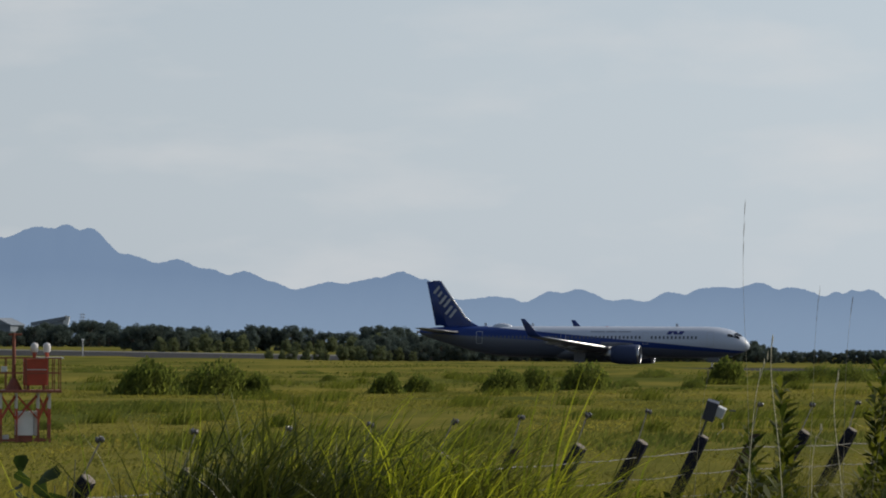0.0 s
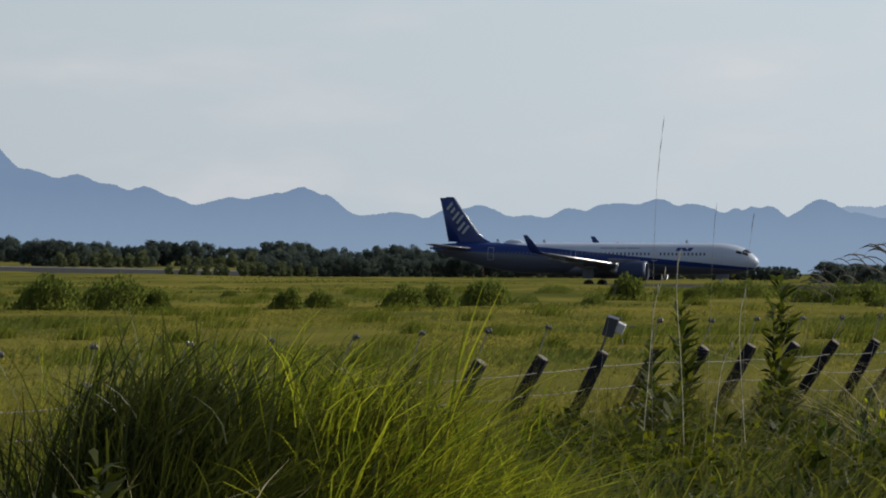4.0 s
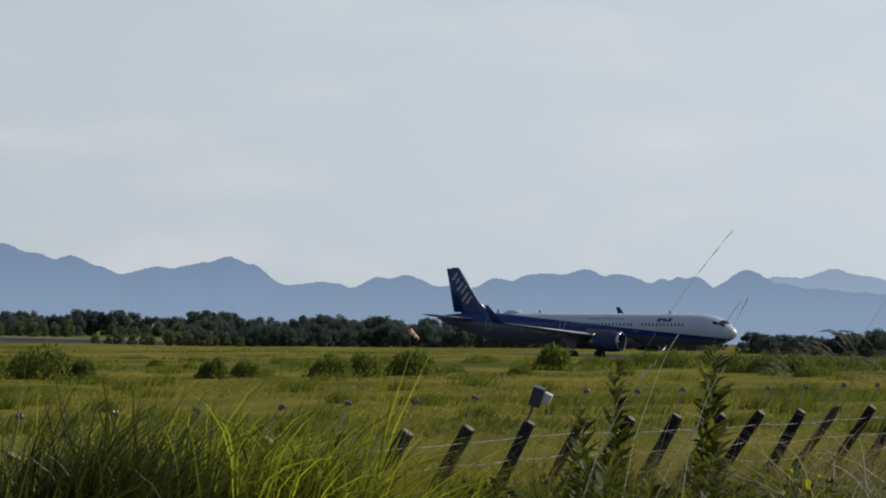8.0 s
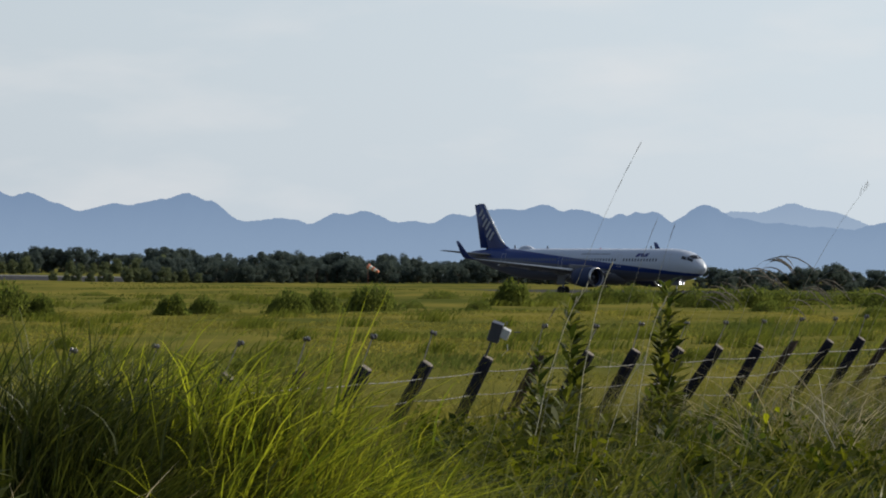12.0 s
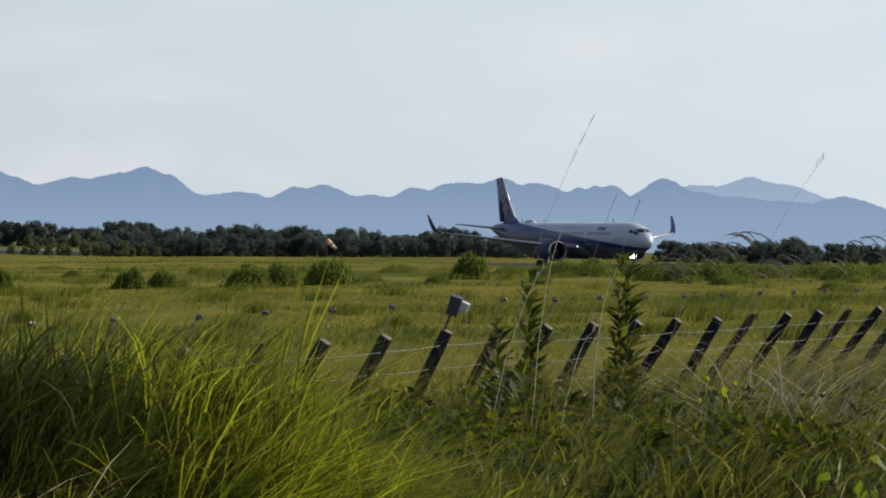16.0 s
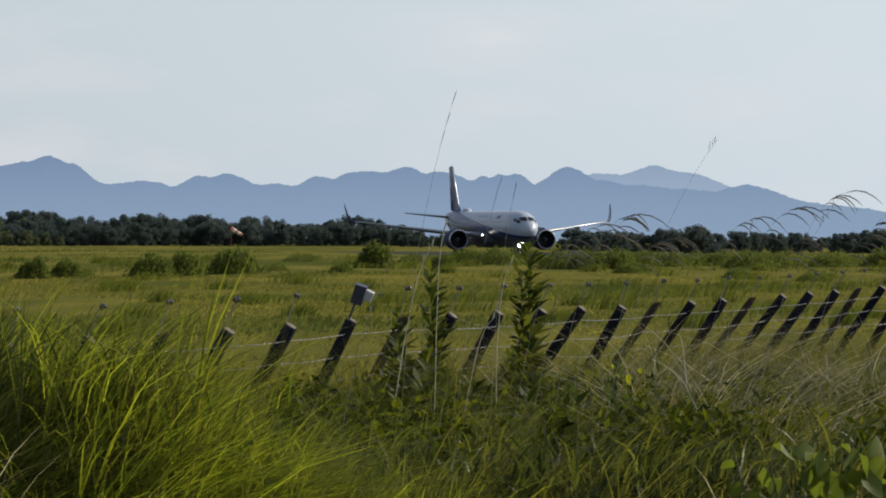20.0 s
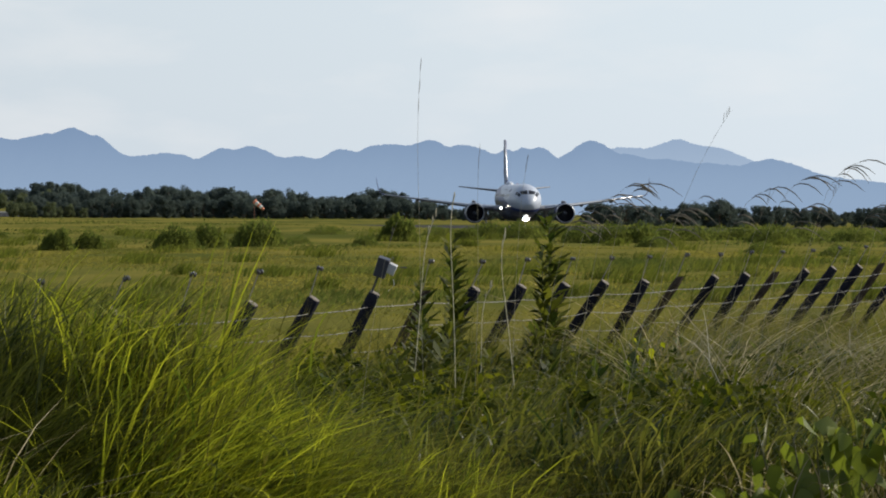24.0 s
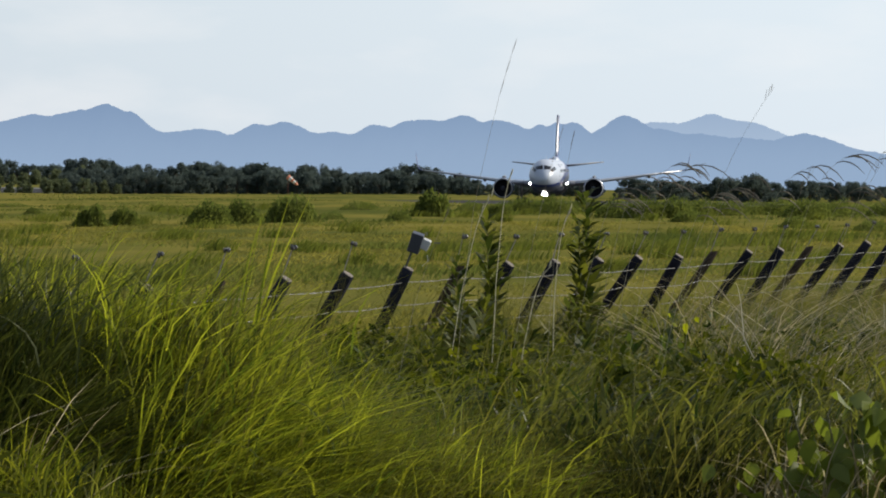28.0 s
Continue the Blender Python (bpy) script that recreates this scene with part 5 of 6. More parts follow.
def build_grass():
    blades("grass_bank", sector(62000, -15.5, 9.5, 15, 33, 1, patchy(0.9, -0.3, 3.0)), 0.80, 0.015, 0.75, GRASS_NEAR, "mixed green meadow grass on the bank by the fence", 1, spread=1.5, lumps=1.6)
    blades("grass_bank_dry", sector(8000, 1.5, 9.5, 15, 32, 2), 1.05, 0.006, 1.25, GRASS_DRY, "drooping dry straw-coloured grass by the fence", 2, spread=0.45, seg=4, lumps=1.6)
    blades("grass_bank_tall", sector(15000, -2.8, 9.5, 15, 28, 3, patchy(0.8, -0.1, 4.0)), 1.15, 0.010, 0.8, GRASS_NEAR, "tall green grass before the fence", 3, seg=4, spread=1.8, lumps=1.6)
    rng = np.random.default_rng(17)
    n, u = rng.uniform(-9, 24, 26000), rng.uniform(0.1, 4.5, 26000)
    along = np.stack([FENCE_0.x + FENCE_STEP.x * n + LEAN.x * u, FENCE_0.y + FENCE_STEP.y * n + LEAN.y * u], 1)
    blades("grass_fence_foot", along, 1.2, 0.012, 0.7, GRASS_NEAR, "unmown green grass at the foot of the fence", 16, spread=1.8, lumps=1.6)
    # the dark reed clump and the bright tussock beside it, each in bunches that sway
    rng = np.random.default_rng(3)
    for k, (az, d, r, n, h) in enumerate(((-9.7, 13.4, 0.07, 400, 0.8), (-9.4, 13.4, 0.09, 800, 1.02), (-9.0, 13.4, 0.10, 1300, 1.22), (-8.6, 13.4, 0.11, 1500, 1.34), (-8.2, 13.4, 0.11, 1500, 1.4), (-7.8, 13.5, 0.11, 1500, 1.4), (-7.4, 13.6, 0.11, 1300, 1.4), (-7.0, 13.8, 0.11, 900, 1.3))):
        spot = place(az, d)
        blades("reed_clump", tuft(az, d, r, n, 60 + k), h * (0.35 + 0.72 * rng.uniform(0, 1, n) ** 0.6), 0.013, 0.75, GRASS_SHADED, "dense dark green reed clump, combed over by the wind", 40 + k, wind=(0.8, -0.4), seg=5, spread=0.9, origin=spot, least=0.05)
        # blades that spring from the stems and make the clump's ragged side
        m = n // 2
        blades("reed_leaves", tuft(az, d - 0.1, r * 1.5, m, 960 + k), rng.uniform(0.25, 0.7, m), 0.011, 1.1, GRASS_SHADED, "dark green leaves on the stems of the reed clump", 940 + k, wind=(0.7, -0.5), seg=4, spread=1.1, origin=spot, least=0.15, z=spot.z + (h * 0.8) * rng.uniform(0, 1, m) ** 0.8)
    for k, (az, d, r, n) in enumerate(((-9.7, 14.6, 0.22, 300), (-8.9, 14.8, 0.25, 420), (-8.0, 14.8, 0.25, 420), (-7.2, 15.0, 0.25, 380))):
        blades("reed_fringe", tuft(az, d, r, n, 75 + k), rng.uniform(0.9, 1.95, n), 0.009, 1.0, GRASS_SOFT if k % 2 else GRASS_BRIGHT, "bright fringe of grass tips behind the dark clump", 50 + k, seg=5, spread=0.7, origin=place(az, d), least=0.15)
    # pale dead blades on the clump's open side
    xy = np.concatenate([tuft(az, d, 0.12, 45, 1200 + k) for k, (az, d) in enumerate(((-9.9, 13.0), (-9.5, 12.9), (-9.1, 12.9), (-8.6, 13.0), (-7.9, 13.1)))])
    blades("dead_reeds", xy, rng.uniform(0.5, 1.45, len(xy)), 0.007, 1.2, STRAW, "pale dead blades hanging from the reed clump", 1210, wind=(0.5, -0.6), seg=6, spread=1.2, least=0.2)
    # lower, lighter grass in front of the dark clump
    for k in range(12):
        az, d = -9.9 + 0.31 * k, 12.5 + rng.uniform(-0.25, 0.25)
        h = rng.uniform(0.5, 0.72) + 0.28 * (k > 7)
        spot = place(az, d)
        blades("front_grass", tuft(az, d, 0.09, 260, 1100 + k), h * rng.uniform(0.4, 1.05, 260), 0.009, 0.9, GRASS_SOFT if k % 3 else GRASS_NEAR, "soft green grass before the dark reed clump", 1120 + k, wind=(0.8, -0.2), seg=4, spread=1.1, origin=spot, least=0.1)
        blades("front_leaves", tuft(az, d, 0.12, 300, 1140 + k), rng.uniform(0.12, 0.36, 300), 0.010, 1.2, GRASS_BANK if k % 2 else GRASS_SOFT, "short leaves low in the green grass", 1160 + k, seg=4, spread=1.3, origin=spot, least=0.2, z=spot.z + h * 0.8 * rng.uniform(0, 1, 300))
    # soft green grass at the tussock's crown, bright blades on its flank that the wind lays over;
    # each bunch falls its own way
    for k, (az, d, r, n, h) in enumerate(((-7.4, 14.2, 0.12, 500, 1.42), (-7.0, 14.2, 0.13, 550, 1.5), (-6.6, 14.4, 0.14, 650, 1.52), (-6.1, 14.6, 0.15, 650, 1.46), (-5.6, 14.8, 0.16, 550, 1.34), (-5.1, 15.0, 0.16, 400, 1.2))):
        spot = place(az, d)
        blades("soft_tussock", tuft(az, d, r, n // 2, 280 + k), h * rng.uniform(0.5, 1.08, n // 2), 0.009, 0.7, GRASS_SOFT, "soft green crown of the tussock, swept by the wind", 260 + k, seg=5, spread=1.0, origin=spot, least=0.1)
        up = spot.z + (h * 0.72 - 0.1) * rng.uniform(0, 1, 2 * n) ** 0.7
        blades("crown_leaves", tuft(az, d, r * 1.3, 2 * n, 880 + k), rng.uniform(0.2, 0.6, 2 * n), 0.009, 1.2, GRASS_SOFT, "short green leaves of the tussock's crown", 860 + k, wind=(0.9, -0.25), seg=4, spread=1.0, origin=spot, least=0.1, z=up)
    for k in range(44):
        u = (k + rng.uniform(0.2, 0.8)) / 44
        az, d = -6.7 + 7.3 * u, 13.9 + 1.4 * u + rng.uniform(-0.5, 0.5)
        h = np.interp(az, [-6.7, -5.8, -4.6, -3.8, -3.0, -2.2, -1.4, 0.6], [1.34, 1.48, 1.5, 1.3, 1.04, 0.82, 0.7, 0.55]) * rng.uniform(0.75, 1.12)
        way, lie = radians(rng.uniform(-100, 80)), rng.uniform(0.4, 1.7)
        spot = place(az, d)
        blades("bright_tussock", tuft(az, d, 0.12, 210, 80 + k), h * (0.85 + 0.22 * lie) * rng.uniform(0.35, 1.05, 210), 0.010, lie, GRASS_BRIGHT, "bright yellow-green tussock of long arching grass", 60 + k, wind=(math.cos(way), math.sin(way)), seg=6, spread=0.8, origin=spot, least=0.3)
        # leaves that spring from the stalks at all heights
        n = 640
        up = spot.z + (h * 0.8 - 0.1) * rng.uniform(0, 1, n) ** 0.75
        blades("tussock_leaves", tuft(az, d, 0.2, n, 780 + k), rng.uniform(0.18, 0.62, n), 0.010, 1.6, (GRASS_BRIGHT, GRASS_SOFT, GRASS_BRIGHT, GRASS_NEAR)[k % 4], "short arching leaves on the stalks of the tussock", 760 + k, wind=(0.9, -0.25), seg=4, spread=1.2, origin=spot, least=0.15, z=up)
        blades("green_undergrowth", tuft(az, d - 0.2, 0.16, 170, 180 + k), h * 0.7 * rng.uniform(0.4, 1.1, 170), 0.012, 1.0, GRASS_SOFT if k % 3 else GRASS_SHADED, "deeper green grass within the tussock", 160 + k, seg=4, spread=1.4, origin=place(az, d - 0.2))
    blades("dead_blades", np.concatenate([tuft(az, d, 0.3, 26, 500 + k) for k, (az, d) in enumerate(((-6.4, 13.6), (-5.4, 13.6), (-4.4, 13.8), (-3.2, 14.2), (-2.0, 15), (-1.0, 15.5)))]), 1.1, 0.008, 2.0, GRASS_DRY, "dry bent blades caught in the tussock", 17, seg=6, spread=1.0, least=0.5)
    xy = np.concatenate([tuft(az, d, 0.35, n, 100 + k) for k, (az, d, n) in enumerate(((-6.8, 13.6, 10), (-5.6, 13.8, 30), (-4.4, 14.0, 40), (-3.2, 14.4, 50), (-2.0, 15, 40), (0.2, 15.5, 8), (2.2, 16, 6), (4.4, 16, 6), (6.4, 16.5, 8)))])
    blades("long_blades", xy, 1.05, 0.011, 1.7, LONG_BLADE, "long broad pale grass blades bent by the wind", 14, seg=6, spread=1.0, least=0.4)
    xy = np.concatenate([tuft(az, d, 0.3, 1100, 90 + k) for k, (az, d) in enumerate(((-11.4, 17), (-10.2, 18), (-1.2, 16.5), (0.4, 16.8), (1.8, 16.2)))])
    blades("grass_tussocks", xy, 0.8, 0.011, 1.0, GRASS_NEAR, "green tussocks of arching grass on the bank", 10, seg=4, spread=1.0)
    xy = np.concatenate([tuft(az, d, 0.4, n, 590 + k) for k, (az, d, n) in enumerate(((1.4, 17.2, 700), (2.4, 16.6, 800), (3.2, 16.8, 1000), (3.9, 17.4, 1000), (4.6, 17.0, 1000), (5.4, 17.0, 800), (6.4, 17.2, 700)))])
    blades("dark_tussocks", xy, 1.05, 0.011, 1.1, GRASS_BANK, "deep green grass thick on the bank, swept by the wind", 18, seg=4, spread=0.7, lumps=1.6)
    rng = np.random.default_rng(29)
    xy = sector(52000, -1.5, 9.2, 15.4, 26, 28)
    blades("bank_leaves", xy, rng.uniform(0.08, 0.36, len(xy)), 0.018, 1.5, GRASS_BANK, "short green leaves on the stalks of the bank grass", 27, seg=4, spread=1.0, least=0.25, z=ground_z(xy[:, 0], xy[:, 1]) + rng.uniform(0.05, 0.75, len(xy)))
    xy = np.concatenate([sector(600, 4.4, 8.8, 15.0, 17.8, 31), sector(1500, 5.4, 8.8, 14.6, 16.4, 33)])
    blades("dead_stalks", xy, rng.uniform(0.15, 0.45, len(xy)), 0.011, 1.2, STRAW, "pale dead stalks and leaves low on the bank", 32, seg=4, spread=2.0, least=0.2, z=ground_z(xy[:, 0], xy[:, 1]) + rng.uniform(0.0, 0.45, len(xy)))
    # dry wisps that hang over the fence's foot
    blades("dry_wisps", sector(11000, 3.4, 9.5, 17.5, 28, 19), 1.9, 0.007, 1.9, GRASS_DRY, "pale dry wisps of tall grass leaning before the fence", 21, seg=8, spread=1.3, least=0.4, sag=0.5, lumps=0.9)
    blades("pale_wisps", sector(3200, 4.4, 9.5, 18, 25, 61), 2.15, 0.0085, 1.7, STRAW, "pale seeding wisps of dead grass hanging before the farther posts", 62, seg=8, spread=1.5, least=0.4, sag=0.5, lumps=0.9)
    blades("bent_straws", np.concatenate([sector(220, -3.0, 4.5, 15.2, 19, 63), tuft(-0.2, 16.2, 0.5, 160, 64)]), 0.85, 0.008, 2.0, STRAW, "bent pale straws lying over the green grass", 65, seg=6, spread=1.6, least=0.4, sag=0.5)
    blades("dry_wisps_low", sector(2500, -2.5, 3.5, 17, 24, 20), 1.1, 0.006, 1.3, GRASS_DRY, "pale dry wisps among the green grass", 22, seg=5, spread=1.0)
    rng = np.random.default_rng(18)
    n, u = rng.uniform(8.5, 24, 22000), rng.uniform(0.2, 2.2, 22000)
    along = np.stack([FENCE_0.x + FENCE_STEP.x * n + LEAN.x * u, FENCE_0.y + FENCE_STEP.y * n + LEAN.y * u], 1)
    blades("grass_fence_tall", along, 1.5, 0.010, 0.9, GRASS_NEAR, "tall mixed grass standing among the posts", 19, spread=1.0, seg=4)
    blades("grass_bank_back", sector(16000, 2.4, 9.5, 23, 33, 44), 1.15, 0.014, 0.9, GRASS_BANK, "deep green grass standing before the farther posts", 45, seg=4, spread=1.4, lumps=1.2)
    # leafy herbs between the grasses
    rng = np.random.default_rng(23)
    clumps = []
    for x, y in sector(360, -1.8, 9.5, 16, 27, 24):
        z, r = float(ground_z(x, y)), rng.uniform(0.12, 0.26)
        clumps.append((x, y, z + rng.uniform(0.35, 0.85), r))
        clumps.append((x + rng.uniform(-0.15, 0.15), y, z + rng.uniform(0.15, 0.4), r * 1.2))
    V, q = leaf_cloud(clumps, 120, 0.034, rng)
    tagged(new("leafy_herbs", raw_mesh("herbs", V, q, np.zeros((0, 3), int), HERB)), "leafy dark green herbs between the grasses of the bank", "herb", kind="stuff")
    # one tall stiff tuft of broad blades before the fence
    blades("tall_tuft", tuft(-3.85, 14.6, 0.05, 22, 130), np.random.default_rng(8).uniform(1.3, 1.85, 22), 0.02, 0.28, GRASS_BRIGHT, "stiff tuft of tall bright blades before the fence", 15, wind=(1, 0), seg=5, spread=0.25, least=0.4, sag=0.15)
    # the field behind the fence
    blades("grass_shoulder", sector(42000, -16, 10, 33, 75, 6), 0.38, 0.024, 0.9, GRASS_FIELD, "yellow-green meadow grass behind the fence", 6, spread=0.8)
    blades("grass_field", sector(110000, -16, 10, 75, 210, 7, patchy(0.12, -0.12, 2.0)), 0.17, 0.07, 1.5, GRASS_FIELD, "rough yellow-green grass of the open field", 7, seg=2, spread=1.0)
    blades("grass_field_far", sector(60000, -16, 10, 205, 400, 8, patchy(0.06, 0.2, 8.0)), 0.3, 0.14, 1.3, GRASS_FIELD_GREEN, "rough yellow-green grass towards the runway", 8, seg=2, spread=1.0)
    blades("grass_field_weedy", sector(110000, -16, 10, 95, 200, 9, patchy(0.05, 0.24, 5.0)), 0.34, 0.05, 1.0, GRASS_FIELD_GREEN, "greener weedy patches in the field", 9, seg=2, spread=0.8)
    # loose tufts of taller weeds that break up the field
    rng = np.random.default_rng(41)
    spots = [(rng.uniform(-15, 9.5), rng.uniform(100, 285)) for k in range(130)]
    xy = np.concatenate([tuft(az, d, rng.uniform(0.25, 0.9), 110, 1300 + k) for k, (az, d) in enumerate(spots)])
    blades("field_weeds", xy, 0.75, 0.05, 0.9, FIELD_WEED, "loose tufts of taller green weeds in the field", 42, seg=3, spread=0.5)


# ---- weeds and stalks ----
def build_weed(az, d, height, stems, seed, material=None):
    rng = random.Random(seed)
    weed = new("tall_weed")
    tagged(weed, "tall leafy green weed with narrow leaves, before the fence", "weed", "tall weeds")
    p = place(az, d)
    weed.matrix_basis = pose(p.x, p.y, p.z)
    for s in range(stems):
        h = height * (1 if s == 0 else rng.uniform(0.6, 0.98))
        bx, by = (0, 0) if s == 0 else (rng.uniform(-0.13, 0.13), rng.uniform(-0.1, 0.1))
        lx, ly = rng.uniform(-0.03, 0.07) * h, rng.uniform(-0.08, 0.08) * h
        curve = lambda t: Vector((bx + lx * t * t, by + ly * t * t, h * t))
        bm = bmesh.new()
        add_tube(bm, [curve(t / 5) - Vector((0, 0, 0.05)) for t in range(6)], [0.008, 0.007, 0.006, 0.005, 0.004, 0.002], 5)
        stem = part("stem", bm, STALK_GREEN, weed)
        V, q, t3 = [], [], []
        n = int(62 * h)
        for k in range(n):
            t = 0.2 + 0.8 * ((k + rng.random()) / n) ** 0.8
            c = curve(t)
            a = k * 2.4 + rng.uniform(-0.5, 0.5)
            out = Vector((math.cos(a), math.sin(a), rng.uniform(0.2, 1.2)))
            L = rng.uniform(0.09, 0.17) * (0.6 + 0.8 * t if t < 0.6 else 1.08 - 0.9 * (t - 0.6))
            sd = Vector((-math.sin(a), math.cos(a), 0)) * L * 0.2
            mid, tip = c + out * L * 0.5 + Vector((0, 0, 0.012)), c + out * L - Vector((-0.02, 0, 0.03 * rng.random()))
            i = len(V)
            V += [tuple(v) for v in (c, mid - sd, tip, mid + sd)]
            q.append((i, i + 1, i + 2, i + 3))
        ob = new("leaves", raw_mesh("leaves", np.array(V), np.array(q), np.zeros((0, 3), int), material or WEED))
        ob.parent = stem
    SWAYING.append((weed, (p.x, p.y, p.z), 0.5))
    return weed


def build_reed(az, d, height, lean, seed, plume=0.28, droop=0.5, material=None, gain=1.0):
    """A tall thin grass stalk with a feathered head, in three pieces of which the upper two bend with the wind."""
    rng = random.Random(seed)
    reed = new("reed_stalk")
    tagged(reed, "tall thin grass stalk with a drooping feathery head" if droop > 0.4 else "tall thin grass stalk with a narrow head", "reed", "tall grass stalks")
    p = place(az, d)
    reed.matrix_basis = pose(p.x, p.y, p.z)
    height += 0.08 if droop > 0.4 else 0.0
    bow = rng.uniform(-0.05, 0.05)
    curve = lambda t: Vector((lean * t * t + bow * math.sin(2.6 * t) + droop * 0.5 * max(0, t - 0.8) ** 2 * 8, 0.05 * t, height * (t - 0.9 * droop * max(0, t - 0.85) ** 2 * 6)))
    joints = [(0.0, 0.36), (0.36, 0.66), (0.66, 1.0)]
    pieces = []
    for name, (t0, t1) in zip(("stem_foot", "stem_middle", "stem_top"), joints):
        bm = bmesh.new()
        o = curve(t0)
        add_tube(bm, [curve(t0 + (t1 - t0) * k / 7) - o for k in range(8)], [(0.0033 if material else 0.0017) - 0.0011 * (t0 + (t1 - t0) * k / 7) for k in range(8)], 5)
        piece = part(name, bm, material or REED_STALK, reed)
        piece.matrix_basis = Matrix.Translation(o)
        pieces.append(piece)
    o = curve(0.66)
    hang = droop > 0.4
    for k in range(6 if hang else 4):
        t = 1 - plume / height * rng.uniform(0.05, 0.9)
        c = curve(t) - o
        L = plume * rng.uniform(0.3, 0.6) * (1.0 if hang else 0.5)
        out = Vector((rng.uniform(0.6, 1.15), rng.uniform(-0.35, 0.35), 0)) * (1.0 if hang else 0.15)
        pts = [c + out * L * u + Vector((0, 0, L * ((0.45 if hang else 1.0) * u - (0.75 if hang else 0) * u * u))) for u in (0, 0.25, 0.5, 0.75, 1)]
        bm = bmesh.new()
        add_tube(bm, pts, [0.0012, 0.0026, 0.0034, 0.0026, 0.0007] if hang or material else [0.0005, 0.0010, 0.0013, 0.0010, 0.0004], 4)
        part("plume", bm, material or PLUME, pieces[2])
    return pieces[1], pieces[2], curve(0.36), curve(0.66), gain


def build_vine(az, d, height, width, count, seed, label, material=None):
    """A climbing plant with large leaves, each leaf a piece of its own."""
    rng = random.Random(seed)
    vine = new("vine")
    tagged(vine, label, "vine")
    p = place(az, d)
    vine.matrix_basis = pose(p.x, p.y, p.z)
    lb = bmesh.new()
    outline = ((0, 0), (0.27, 0.10), (0.38, 0.34), (0.2, 0.7))
    mid = [lb.verts.new((0, y, -0.05 * (y - 0.5) ** 2)) for y in (0, 0.35, 0.7, 1.0)]
    r = [lb.verts.new((x, y, 0.16 - 0.3 * y * y)) for x, y in outline[1:4]]
    q = [lb.verts.new((-x, y, 0.16 - 0.3 * y * y)) for x, y in outline[1:4]]
    for s in (r, q):
        lb.faces.new((mid[0], s[0], s[1], mid[1]))
        lb.faces.new((mid[1], s[1], s[2], mid[2]))
        lb.faces.new((mid[2], s[2], mid[3]))
    leaf_me = mesh_of(lb, material or VINE, True)
    bm = bmesh.new()
    for k in range(5):
        x = rng.uniform(-0.5, 0.5) * width
        add_tube(bm, [(x * 0.3, 0, -0.1), (x * 0.7, 0.05, height * 0.5), (x, 0.0, height * rng.uniform(0.7, 1.0))], [0.008, 0.006, 0.003], 5)
    part("stem", bm, STALK_GREEN, vine)
    for k in range(count):
        x = rng.gauss(0, 0.3) * width
        z = height * (1 - abs(rng.gauss(0, 0.34)))
        s = rng.uniform(0.08, 0.16) if az < 0 else (rng.uniform(0.08, 0.18) if az > 6 else rng.uniform(0.03, 0.075))
        m = pose(x, rng.uniform(-0.2, 0.2), max(0.05, z), rng.uniform(-150, -60), rng.uniform(-35, 35), rng.uniform(-180, 180)) @ Matrix.Scale(s, 4)
        child("leaf", leaf_me, vine, m)


build_woods()
build_bushes()
build_far_things()
SOCK = build_windsock()
build_tower()
build_fence()
build_grass()
for spec in ((0.80, 24.5, 1.72, 2, 1), (0.25, 23.8, 1.42, 3, 21), (0.55, 23.0, 1.15, 3, 2), (1.0, 23.0, 1.0, 3, 3), (2.42, 22.5, 1.86, 3, 4), (2.25, 22.2, 1.2, 2, 22), (2.7, 22.4, 1.0, 2, 23), (2.0, 22.0, 1.1, 2, 6), (-0.4, 21, 0.8, 3, 7), (3.4, 20, 0.85, 3, 8),
             (1.6, 19.0, 0.75, 3, 9), (4.4, 21, 0.9, 3, 10), (-1.4, 19, 0.65, 3, 11), (5.9, 23, 1.0, 3, 12), (5.2, 19, 0.7, 3, 13), (0.0, 18.2, 0.6, 3, 14), (3.9, 18.0, 0.6, 3, 15), (0.3, 23.0, 1.2, 4, 31), (0.65, 22.4, 1.0, 4, 32), (-0.25, 22.4, 0.95, 4, 33), (1.35, 22.4, 0.95, 4, 34), (0.25, 20.4, 1.15, 4, 41), (0.48, 20.0, 1.0, 4, 42), (0.75, 20.3, 1.1, 4, 43), (0.98, 20.0, 0.9, 4, 44), (1.3, 20.2, 0.8, 4, 45), (2.3, 20.5, 1.0, 4, 46), (2.0, 20.2, 0.8, 3, 47),
                          (-9.25, 12.3, 1.0, 1, 35), (-8.95, 12.2, 0.85, 1, 36), (-8.6, 12.1, 0.75, 2, 37), (-7.9, 12.0, 0.7, 2, 38), (-9.6, 12.4, 0.8, 2, 39)):
    build_weed(*spec)
